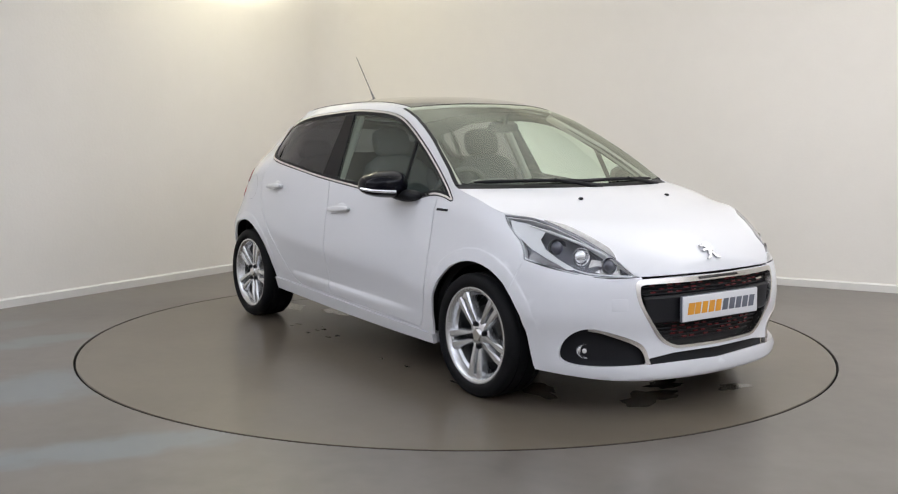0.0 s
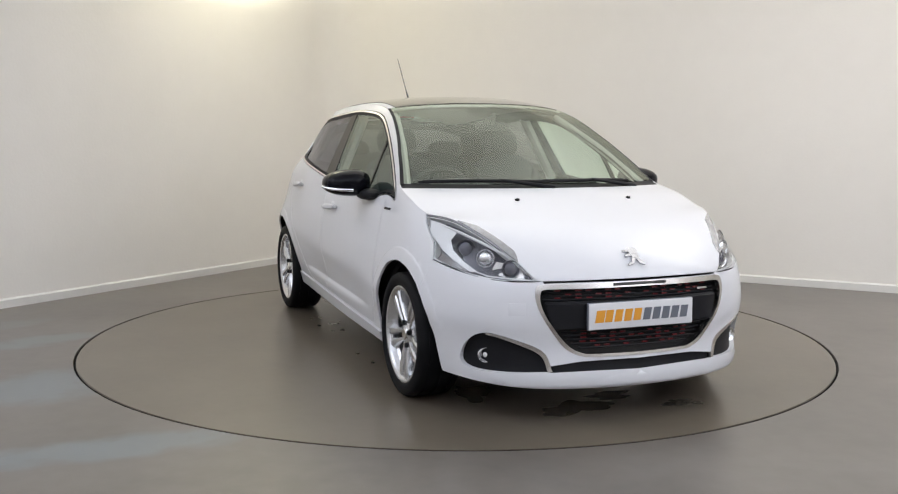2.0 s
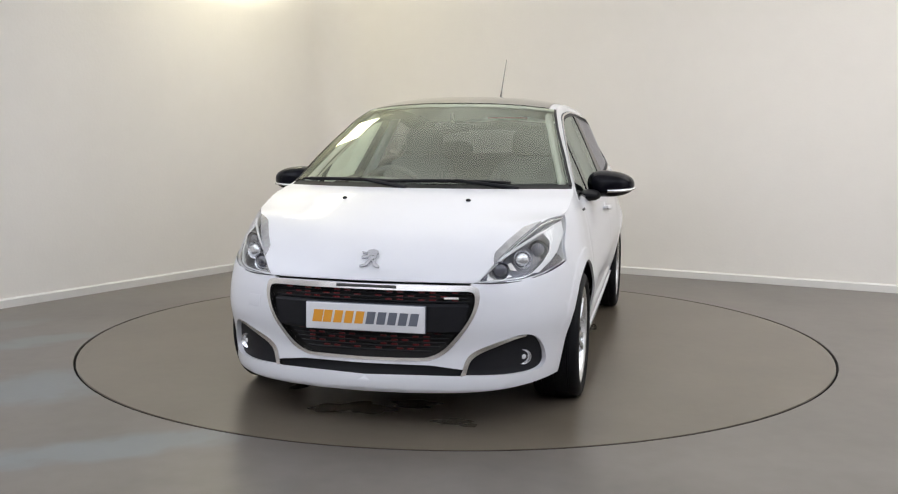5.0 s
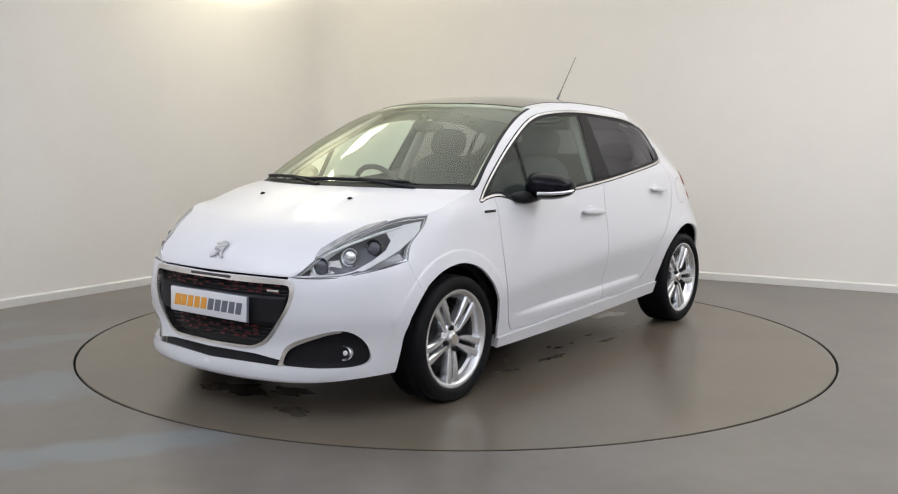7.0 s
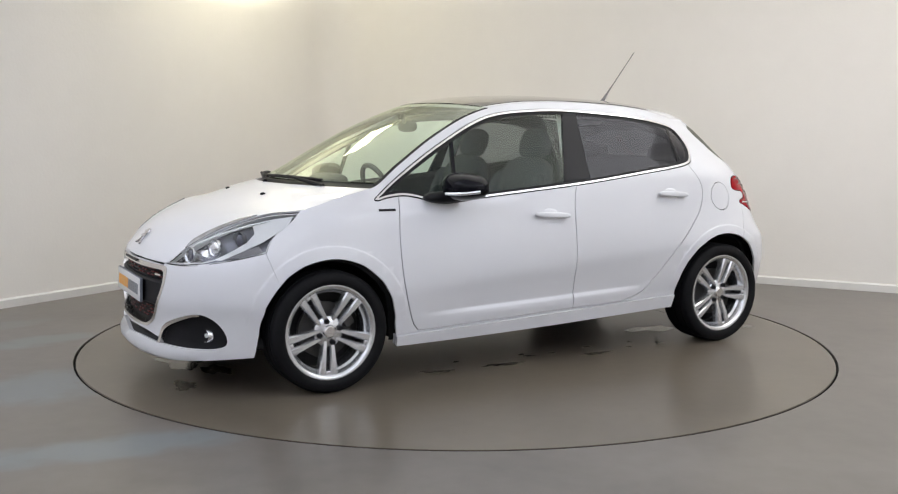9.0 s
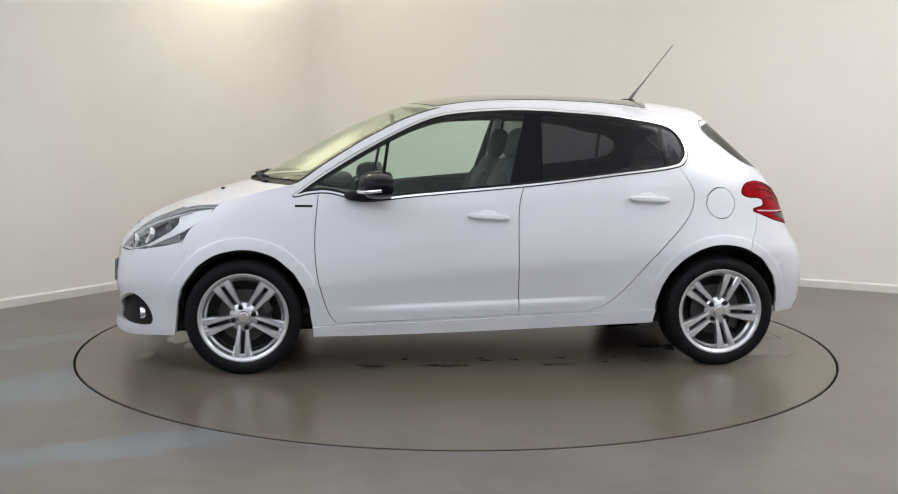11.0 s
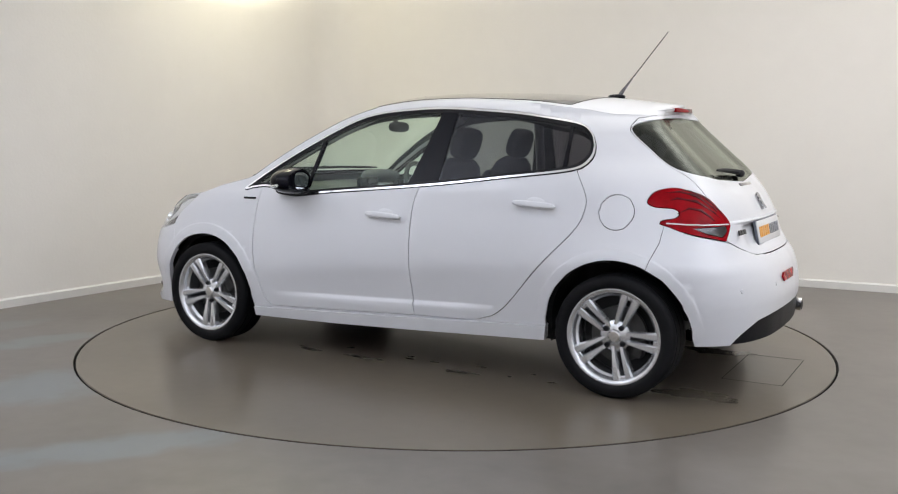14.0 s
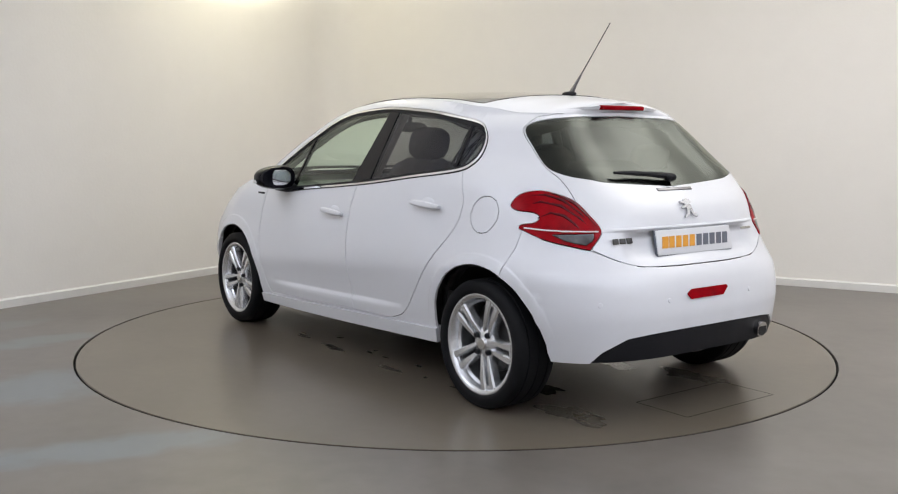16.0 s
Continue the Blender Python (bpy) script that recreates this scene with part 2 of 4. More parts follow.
def bent(a, z):
    """Outward normal of the skin."""
    a, e = np.asarray(a, float), 1e-3
    du, dz = skin(a + e, z) - skin(a - e, z), skin(a, z + e) - skin(a, z - e)
    n = np.cross(du, dz)
    n[..., 1] = np.where((a < 2e-3) | (a > END - 2e-3), 0, n[..., 1])  # the halves meet smoothly
    return n / np.maximum(np.linalg.norm(n, axis=-1, keepdims=True), 1e-9)


def find(value, z, axis, lo, hi):
    """The a between lo and hi at which the skin has that x (axis 0) or y (axis 1) at height z."""
    s = np.linspace(lo, hi, 600)
    return s[np.argmin(np.abs(skin(s, np.full(600, z))[:, axis] - value))]


A_FRONT, A_REAR = ARC[np.argmax(PLAN[:, 0] < 1.3)], ARC[np.argmax(PLAN[:, 0] < -1.3)]


def side(points):
    """(x, z) on the flank to (a, z)."""
    return [(find(p[0], p[1], 0, 0.0, END), *p[1:]) for p in points]


def front(points):
    """(y, z) on the nose to (a, z)."""
    return [(find(p[0], p[1], 1, 0.0, A_FRONT), *p[1:]) for p in points]


def rear(points):
    """(y, z) on the tail to (a, z)."""
    return [(find(p[0] - 0.026 * smooth((p[0] - 0.58) / 0.2) * smooth((p[1] - 0.60) / 0.25), p[1], 1, A_REAR, END), *p[1:]) for p in points]


def inset(poly, d):
    """A closed polygon moved inwards by d."""
    p = np.asarray(poly, float)
    area = np.sum(p[:, 0] * np.roll(p[:, 1], -1) - np.roll(p[:, 0], -1) * p[:, 1])
    t = np.roll(p, -1, 0) - np.roll(p, 1, 0)
    t /= np.maximum(np.linalg.norm(t, axis=1, keepdims=True), 1e-9)
    n = np.stack([-t[:, 1], t[:, 0]], 1) * (1 if area > 0 else -1)
    q = p + n * d
    a, b = p, np.roll(p, -1, 0)
    e = b - a
    t = np.clip(((q[:, None] - a) * e).sum(2) / np.maximum((e ** 2).sum(1), 1e-12), 0, 1)
    far = np.sqrt(((a + t[..., None] * e - q[:, None]) ** 2).sum(2)).min(1)
    return q[far > 0.96 * d]


def within(poly, q):
    """Which of the points q lie in the polygon."""
    poly = np.asarray(poly, float)
    x, y = q[:, 0][:, None], q[:, 1][:, None]
    x0, y0 = poly[:, 0][None], poly[:, 1][None]
    x1, y1 = np.roll(poly[:, 0], -1)[None], np.roll(poly[:, 1], -1)[None]
    cross = (y0 > y) != (y1 > y)
    with np.errstate(divide="ignore", invalid="ignore"):
        hit = x < (x1 - x0) * (y - y0) / (y1 - y0) + x0
    return (np.sum(cross & hit, axis=1) % 2) == 1


# upper and lower edge of the skin, along the plan
top_knots = front([(0.445, 0.632), (0.523, 0.708), (0.615, 0.807), (0.69, 0.866), (0.748, 0.881)]) + side(
    [(1.20, 0.935), (1.0, 0.985), (0.846, 1.088), (0.618, 1.224), (0.375, 1.343), (0.19, 1.393), (-0.08, 1.420), (-0.30, 1.424),
     (-0.53, 1.416), (-0.77, 1.398), (-1.0, 1.368), (-1.15, 1.344)])
TOP = spline([0.0, 0.2] + [k[0] for k in top_knots] + [END - 0.45, END], [0.634, 0.634] + [k[1] for k in top_knots] + [1.340, 1.362])
low_knots = side([(1.6, 0.20), (0.9, 0.192), (-0.9, 0.238), (-1.6, 0.27)])
LOW = spline([0.0, 0.5] + [k[0] for k in low_knots] + [END - 0.5, END], [0.165, 0.172] + [k[1] for k in low_knots] + [0.278, 0.285])


def arch(cx, r, drop):
    pts = [(cx + r * math.cos(t), 0.31 + r * math.sin(t)) for t in np.linspace(0, math.pi, 33)]
    pts = [(cx + r * 1.04, drop), (cx + r * 1.035, 0.22)] + pts + [(cx - r * 1.035, 0.22), (cx - r * 1.04, drop)]
    return np.array([(find(x, max(z, 0.16), 0, 0.0, END), z) for x, z in pts])


DLO = chain(side([(0.995, 0.915), (1.014, 0.921), (0.985, 0.945), (0.835, 1.048), (0.612, 1.182), (0.373, 1.303), (0.194, 1.357), (-0.076, 1.381), (-0.286, 1.382), (-0.525, 1.368),
                  (-0.765, 1.343), (-0.965, 1.308), (-1.060, 1.255), (-1.108, 1.166), (-1.080, 1.098), (-1.0, 1.064), (-0.675, 1.024), (-0.226, 0.971),
                  (0.37, 0.918), (0.64, 0.893), (0.785, 0.925), (0.859, 0.935), (0.95, 0.926)]), n=6)
BRIGHT, SEAL, PANE = inset(DLO, 0.0025), inset(DLO, 0.0130), inset(DLO, 0.027)


def strip(x0, z0, x1, z1, w):
    return np.array([p[:2] for p in side([(x0 - w / 2, z0), (x0 + w / 2, z0), (x1 + w / 2, z1), (x1 - w / 2, z1)])])


def chained(points, n=6):
    return chain(points, n=n)


DOOR_F = chained(side([(0.88, 0.95, 1), (0.90, 0.716), (0.885, 0.505), (0.836, 0.323), (0.797, 0.259, 1), (0.369, 0.273), (-0.17, 0.294, 1), (-0.161, 0.511),
                       (-0.162, 0.841), (-0.194, 0.99, 1)]))
DOOR_R = chained(side([(-0.194, 0.99, 1), (-0.162, 0.841), (-0.161, 0.511), (-0.17, 0.294, 1), (-0.45, 0.300), (-0.564, 0.315), (-0.684, 0.375), (-0.888, 0.605),
                       (-1.061, 0.786), (-1.108, 0.895), (-1.095, 0.985), (-1.03, 1.09, 1)]))
HEAD = chained(front([(0.444, 0.626, 1), (0.523, 0.703), (0.615, 0.802), (0.69, 0.861), (0.752, 0.873, 1), (0.765, 0.83), (0.770, 0.76), (0.785, 0.690, 1),
                      (0.707, 0.650), (0.60, 0.628)]))
TAILLIGHT = chained(rear([(0.785, 0.934), (0.753, 0.978), (0.703, 0.997), (0.657, 0.989), (0.599, 0.958), (0.562, 0.899), (0.529, 0.839), (0.546, 0.804),
                          (0.597, 0.752, 1), (0.67, 0.768), (0.748, 0.792), (0.796, 0.835, 1), (0.788, 0.851), (0.757, 0.863), (0.738, 0.887), (0.749, 0.905), (0.782, 0.912)]))
TAIL_LOW = chained(rear([(0.725, 0.815, 1), (0.565, 0.822, 1), (0.575, 0.795), (0.612, 0.772, 1), (0.68, 0.790)]))
GRILLE = np.vstack([chain([(0.0, 0.617, 1)] + front([(0.43, 0.616, 1), (0.466, 0.602), (0.469, 0.539), (0.436, 0.456), (0.351, 0.346), (0.278, 0.306), (0.2, 0.300)]) + [(0.0, 0.297, 1)], closed=False)])
GRILLE_IN = chain([(0.0, 0.594, 1)] + front([(0.425, 0.593, 1), (0.449, 0.582), (0.452, 0.533), (0.421, 0.460), (0.338, 0.359), (0.270, 0.319), (0.2, 0.313)]) + [(0.0, 0.310, 1)], closed=False)
FOG = chained(front([(0.40, 0.242, 1), (0.440, 0.332), (0.583, 0.392), (0.655, 0.405), (0.698, 0.378), (0.722, 0.318), (0.720, 0.264), (0.690, 0.240), (0.60, 0.236)]))
FOG_TRIM = chain(front([(0.40, 0.242, 1), (0.440, 0.332), (0.583, 0.392), (0.655, 0.405, 1), (0.650, 0.396, 1), (0.590, 0.380), (0.456, 0.318), (0.420, 0.241, 1)]))
BAND = np.array([(0.0, 0.284)] + [p[:2] for p in front([(0.28, 0.284), (0.415, 0.266), (0.41, 0.238)])] + [(0.0, 0.236)])
PANE_SIDE = rear([(0.313, 1.323), (0.490, 1.303), (0.546, 1.266), (0.580, 1.175), (0.602, 1.100), (0.575, 1.066), (0.480, 1.046), (0.377, 1.031)])
REAR_GLASS = chain([(END, 1.331, 1)] + PANE_SIDE + [(END, 1.009, 1)], closed=False)
BESIDE = [(p[0] - 0.012, p[1]) for p in PANE_SIDE[1:5]]   # the tailgate's edge follows the pane
HATCH = chain([(END, 1.352, 1), (PANE_SIDE[0][0], 1.348, 1), (PANE_SIDE[1][0] - 0.012, 1.325, 1)] + BESIDE[1:] + rear([(0.600, 1.04), (0.594, 0.97), (0.594, 0.86), (0.585, 0.752, 1), (0.496, 0.709), (0.396, 0.680), (0.228, 0.671)])
              + [(END, 0.6695, 1)], closed=False)
BUMPER_F = np.array([(-0.01, 0.1), (-0.01, 0.6175)] + [p[:2] for p in front([(0.444, 0.624), (0.60, 0.626), (0.707, 0.648), (0.785, 0.688)])] + [p[:2] for p in side([(1.55, 0.62), (1.50, 0.5)])] + [(find(1.50, 0.2, 0, 0, END), 0.1)])
BUMPER_R = np.array([p[:2] for p in side([(-1.40, 0.30), (-1.42, 0.62), (-1.47, 0.75)])] + [p[:2] for p in rear([(0.79, 0.83), (0.748, 0.790), (0.67, 0.766), (0.597, 0.750), (0.496, 0.707), (0.396, 0.678), (0.228, 0.669)])] + [(END + 0.01, 0.669), (END + 0.01, 0.1), (find(-1.40, 0.2, 0, 0, END), 0.1)])
DIFFUSER = np.array([p[:2] for p in rear([(0.64, 0.26), (0.60, 0.325), (0.50, 0.381), (0.40, 0.393), (0.18, 0.401)])] + [(END + 0.01, 0.402), (END + 0.01, 0.2), (find(0.64, 0.26, 1, A_REAR, END), 0.2)])
FLAP = np.array([p[:2] for p in side([(-1.262 + 0.082 * math.cos(t), 0.883 + 0.082 * math.sin(t)) for t in np.linspace(0, 2 * math.pi, 28, endpoint=False)])])
SKIRT = np.array([p[:2] for p in side([(0.925, 0.20), (0.92, 0.243), (0.79, 0.250), (0.369, 0.263), (-0.17, 0.284), (-0.55, 0.299), (-0.72, 0.305), (-0.94, 0.312), (-0.945, 0.20)])])
SKIRT[0, 1] = SKIRT[-1, 1] = 0.1
LIPS = [np.array([p[:2] for p in side([(cx + r * math.cos(t), 0.31 + r * math.sin(t)) for t in np.linspace(0.12, math.pi - 0.12, 40)])]) for cx in (1.269, -1.269) for r in (0.396, 0.402, 0.408)]
LIPS += [np.array([p[:2] for p in side([(x, 0.375 - 0.03 * x - d) for x in np.linspace(0.72, -0.62, 40)])]) for d in (0.0, 0.010, 0.020, 0.030)]
PARK = strip(0.56, 0.93, 0.50, 1.30, 0.020)

NOSE_GAP = np.array([(-0.01, 0.6175), (-0.01, 0.66)] + [p[:2] for p in front([(0.436, 0.66), (0.436, 0.6165)])])
REGIONS = [  # the first that holds a place of the skin takes it
    ("arch", arch(1.269, 0.340, 0.1)), ("arch", arch(-1.269, 0.352, 0.1)),
    ("divider", None), ("quarter_divider", None), ("b_pillar", None),
    ("sail_glass", None), ("front_glass", None), ("rear_door_glass", None), ("quarter_glass", None),
    ("window_seal", SEAL), ("window_trim", BRIGHT), ("outer_seal", DLO),
    ("headlight", inset(HEAD, 0.008)), ("headlight_edge", HEAD), ("taillight_low", TAIL_LOW), ("taillight", TAILLIGHT),
    ("nose_gap", NOSE_GAP), ("grille_opening", GRILLE_IN), ("grille_frame", GRILLE), ("fog_trim", FOG_TRIM), ("fog_housing", FOG), ("lower_intake", BAND),
    ("rear_glass", REAR_GLASS), ("hatch", HATCH), ("diffuser", DIFFUSER), ("rear_bumper", BUMPER_R), ("front_bumper", BUMPER_F),
    ("side_skirt", SKIRT), ("front_door", DOOR_F), ("rear_door", DOOR_R), ("fuel_flap", FLAP)]
CUTS = {"divider": PARK, "quarter_divider": strip(-0.952, 1.02, -0.966, 1.35, 0.018),
        "b_pillar": np.array([p[:2] for p in side([(-0.10, 0.93), (-0.290, 0.94), (-0.318, 1.41), (-0.235, 1.41)])])}


def triangulate():
    """The skin's (a, z) domain in triangles that follow every outline."""
    from mathutils.geometry import delaunay_2d_cdt
    aa = np.arange(0, END + 1e-6, END / 190)
    tail_z, nose_z = np.linspace(LOW(END), TOP(END), 60)[1:-1], np.linspace(TOP(0.0), LOW(0.0), 40)[1:-1]
    edge = np.vstack([np.stack([aa, LOW(aa)], 1), np.stack([np.full(58, END), tail_z], 1), np.stack([aa, TOP(aa)], 1)[::-1], np.stack([np.zeros(38), nose_z], 1)])
    loops = [edge, PANE, *CUTS.values()] + [p for _, p in REGIONS if p is not None]
    verts, edges = [], []
    for p in loops:
        base = len(verts)
        verts += [tuple(q) for q in p]
        edges += [(base + i, base + (i + 1) % len(p)) for i in range(len(p))]
    for p in LIPS:
        base = len(verts)
        verts += [tuple(q) for q in p]
        edges += [(base + i, base + i + 1) for i in range(len(p) - 1)]
    P = np.array(verts)
    seg0, seg1 = P[[e[0] for e in edges]], P[[e[1] for e in edges]]
    g = np.array([(a, z) for a in np.arange(0.0, END + 0.01, 0.036) for z in np.arange(0.16, 1.44, 0.026)])
    g[:, 0] += 0.009 * (np.round(g[:, 1] / 0.026) % 2)
    g = g[within(edge, g)]
    keep = np.ones(len(g), bool)
    d = seg1 - seg0
    L = np.maximum((d ** 2).sum(1), 1e-12)
    for k in range(0, len(g), 800):
        q = g[k:k + 800][:, None]
        t = np.clip(((q - seg0) * d).sum(2) / L, 0, 1)
        keep[k:k + 800] = np.sqrt((((seg0 + t[..., None] * d) - q) ** 2).sum(2)).min(1) > 0.008
    verts += [tuple(q) for q in g[keep]]
    out = delaunay_2d_cdt([Vector(v) for v in verts], edges, [], 0, 1e-5)
    V2, F2 = np.array([tuple(v) for v in out[0]]), np.array([f for f in out[2] if len(f) == 3])
    mid = V2[F2].mean(1)
    area = np.cross(V2[F2[:, 1]] - V2[F2[:, 0]], V2[F2[:, 2]] - V2[F2[:, 0]])
    ok = within(edge, mid) & (np.abs(area) > 1e-9)
    F2, mid, area = F2[ok], mid[ok], area[ok]
    F2[area < 0] = F2[area < 0][:, ::-1]
    names = np.array(["shell"] * len(F2), dtype=object)
    for name, poly in reversed(REGIONS):
        if poly is not None:
            names[within(poly, mid)] = name
    pane = within(PANE, mid)
    ax = skin(mid[:, 0], mid[:, 1])[:, 0]
    split = np.where(ax > np.interp(mid[:, 1], [0.93, 1.30], [0.56, 0.50]), "sail_glass", np.where(ax > -0.2, "front_glass", np.where(ax > -0.96, "rear_door_glass", "quarter_glass")))
    names[pane] = split[pane]
    for name, poly in CUTS.items():
        names[pane & within(poly, mid)] = name
    for name, poly in REGIONS[:2]:
        names[within(poly, mid)] = "arch"
    return V2, F2, names


V2, F2, WHERE = triangulate()


def panel(name, regions, mat, parent, hand, sunk=0.0, gap=0.0023, rim=0.012, label=""):
    """One panel of the skin: the triangles of some regions on the left (hand 1), right (-1) or both (0) sides,
    drawn in from the panel gap, with its folded edge."""
    F = F2[np.isin(WHERE, regions)]
    used, inv = np.unique(F, return_inverse=True)
    F = inv.reshape(-1, 3)
    q = V2[used].copy()
    count = {}
    for f in F:
        for i in range(3):
            k = (f[i], f[(i + 1) % 3])
            count[k] = count.get(k, 0) + 1
    border = [k for k in count if (k[1], k[0]) not in count]
    if hand == 0:  # no edge where the halves meet
        border = [k for k in border if not (q[k[0], 0] < 1e-3 and q[k[1], 0] < 1e-3) and not (q[k[0], 0] > END - 1e-3 and q[k[1], 0] > END - 1e-3)]
    q[:, 0] = np.where(q[:, 0] < 1e-3, 0.0, np.where(q[:, 0] > END - 1e-3, END, q[:, 0]))
    push = np.zeros_like(q)
    for i, j in border:
        t = q[j] - q[i]
        n = np.array([-t[1], t[0]]) / max(np.hypot(*t), 1e-9)
        push[i] += n
        push[j] += n
    ln = np.linalg.norm(push, axis=1, keepdims=True)
    push = push / np.maximum(ln, 1e-9)
    if hand == 0:
        push[(q[:, 0] < 1e-4) | (q[:, 0] > END - 1e-4), 0] = 0
    q = q + push * gap
    P, N = skin(q[:, 0], q[:, 1]), bent(q[:, 0], q[:, 1])
    P = P - N * sunk
    co, tri, nor = [], [], []
    for h in ((1, -1) if hand == 0 else (hand,)):
        m = np.array([1, h, 1])
        base = len(co)
        co += list(P * m)
        nor += list(N * m)
        tri += [tuple(base + f[::-1 if h < 0 else 1]) for f in F]
        if rim:
            for i, j in border:
                b = len(co)
                co += [P[i] * m, P[j] * m, (P[j] - N[j] * rim) * m, (P[i] - N[i] * rim) * m]
                t = P[j] - P[i]
                e = np.cross(t, N[i])
                e = e / max(np.linalg.norm(e), 1e-9)
                nor += [e * m] * 4
                tri.append((b + 3, b + 2, b + 1, b) if h > 0 else (b, b + 1, b + 2, b + 3))
    me = bpy.data.meshes.new(name)
    me.from_pydata([tuple(v) for v in co], [], tri)
    me.materials.append(mat)
    me.shade_smooth()
    me.normals_split_custom_set_from_vertices([tuple(v) for v in nor])
    ob = new(name, me)
    ob.parent = parent
    if label:
        tagged(ob, label)
    return ob


# centre line of bonnet, screen and roof
CROWN = spline([-1.45, -1.38, -1.237, -0.96, -0.62, -0.207, 0.066, 0.34, 0.546, 0.752, 0.96, 1.151, 1.28, 1.42, 1.62, 1.80, 1.93, 1.978, 2.004],
               [1.388, 1.393, 1.412, 1.444, 1.466, 1.473, 1.464, 1.426, 1.355, 1.264, 1.150, 1.043, 0.985, 0.944, 0.877, 0.809, 0.728, 0.680, 0.634])
mid_knots = front([(0.444, 0.628), (0.615, 0.807), (0.748, 0.881)]) + side([(1.20, 0.935), (1.0, 0.985), (0.618, 1.224), (0.19, 1.393), (-0.30, 1.424), (-0.77, 1.398), (-1.15, 1.354)])
MIDX = spline([0.0, 0.2] + [k[0] for k in mid_knots] + [END - 0.45, END], [2.004, 1.998, 1.950, 1.80, 1.56, 1.40, 1.27, 0.83, 0.33, -0.24, -0.76, -1.17, -1.30, -1.345])


def lid(a, v):
    """A point of the car's upper face: a as on the skin's upper edge, v from 1 (left) to -1 (right)."""
    a, v = np.asarray(a, float), np.asarray(v, float)
    e = skin(a, TOP(a))
    xc = MIDX(a)
    s = np.abs(v)
    p = np.where(xc > 1.25, 2.4, 2.2 + 0.4 * smooth((1.0 - xc) / 0.3))
    x = e[..., 0] + (xc - e[..., 0]) * (1 - s ** 2.0)
    z = e[..., 2] + (CROWN(xc) - e[..., 2]) * (1 - s ** p)
    return np.stack([x, e[..., 1] * v, z], -1)


def sheet(name, a0, a1, v0, v1, mat, parent, na=40, nv=36, rise=0.0, rim=0.012, label=""):
    """A panel of the upper face between two rows and two lengthwise lines."""
    bm = bmesh.new()
    grid = []
    for i in range(na + 1):
        row = []
        for j in range(nv + 1):
            v = v0 + (v1 - v0) * j / nv
            lo, hi = (a0(v) if callable(a0) else a0), (a1(v) if callable(a1) else a1)
            a = lo + (hi - lo) * i / na
            q = lid(a, v)
            row.append(bm.verts.new((q[0], q[1], q[2] + rise)))
        grid.append(row)
    for i in range(na):
        for j in range(nv):
            bm.faces.new((grid[i][j], grid[i][j + 1], grid[i + 1][j + 1], grid[i + 1][j]))
    bmesh.ops.remove_doubles(bm, verts=bm.verts, dist=1e-5)
    for f in bm.faces:
        f.normal_update()
        if f.normal.z < 0:
            f.normal_flip()
    if rim:
        es = [e for e in bm.edges if e.is_boundary]
        made = bmesh.ops.extrude_edge_only(bm, edges=es)
        for v in made["geom"]:
            if isinstance(v, bmesh.types.BMVert):
                v.co.z -= rim
    return part(name, bm, mat, parent, label)


# ---- car materials ----
def glass(name, tint, gloss=1.0, rough=0.03, sheen_tint=(1.0, 1.0, 1.0)):
    """Tinted sheet glass: clear through, glossy towards grazing, its reflection coloured by the last argument."""
    m = bpy.data.materials.new(name)
    m.use_nodes = True
    nt = m.node_tree
    nt.nodes.remove(nt.nodes["Principled BSDF"])
    clear, shine, mix, lw = (nt.nodes.new(k) for k in ("ShaderNodeBsdfTransparent", "ShaderNodeBsdfGlossy", "ShaderNodeMixShader", "ShaderNodeLayerWeight"))
    clear.inputs[0].default_value = (*tint, 1)
    shine.inputs["Roughness"].default_value = rough
    shine.inputs["Color"].default_value = (*sheen_tint, 1)
    lw.inputs["Blend"].default_value = 0.5
    rise, share = nt.nodes.new("ShaderNodeMath"), nt.nodes.new("ShaderNodeMath")
    rise.operation, share.operation, share.use_clamp = "POWER", "MULTIPLY_ADD", True
    rise.inputs[1].default_value = 4.0
    share.inputs[1].default_value, share.inputs[2].default_value = 0.80, 0.048 * gloss
    nt.links.new(lw.outputs["Facing"], rise.inputs[0])
    nt.links.new(rise.outputs[0], share.inputs[0])
    nt.links.new(share.outputs[0], mix.inputs[0])
    nt.links.new(clear.outputs[0], mix.inputs[1])
    nt.links.new(shine.outputs[0], mix.inputs[2])
    nt.links.new(mix.outputs[0], nt.nodes["Material Output"].inputs[0])
    return m


M_PAINT = material("white_pearl_paint", (0.70, 0.703, 0.732), 0.45, coat=0.6, vary=0.012, scale=1.5)
M_BLACK = material("gloss_black", (0.005, 0.005, 0.008), 0.14, spec=0.15)
M_TRIM = material("black_plastic", (0.011, 0.011, 0.013), 0.5, spec=0.18, vary=0.15, scale=14, bump=0.0006, bump_scale=240)
M_CHROME = material("bright_chrome", (0.78, 0.78, 0.79), 0.14, metal=1.0)
M_SATIN = material("satin_chrome", (0.66, 0.64, 0.62), 0.25, metal=1.0)
M_ALLOY = material("silver_alloy", (0.66, 0.67, 0.69), 0.27, metal=0.85, coat=0.5, vary=0.04, scale=9)
M_TYRE = material("tyre_rubber", (0.007, 0.007, 0.008), 0.6, spec=0.13, vary=0.2, scale=12, bump=0.0008, bump_scale=160)
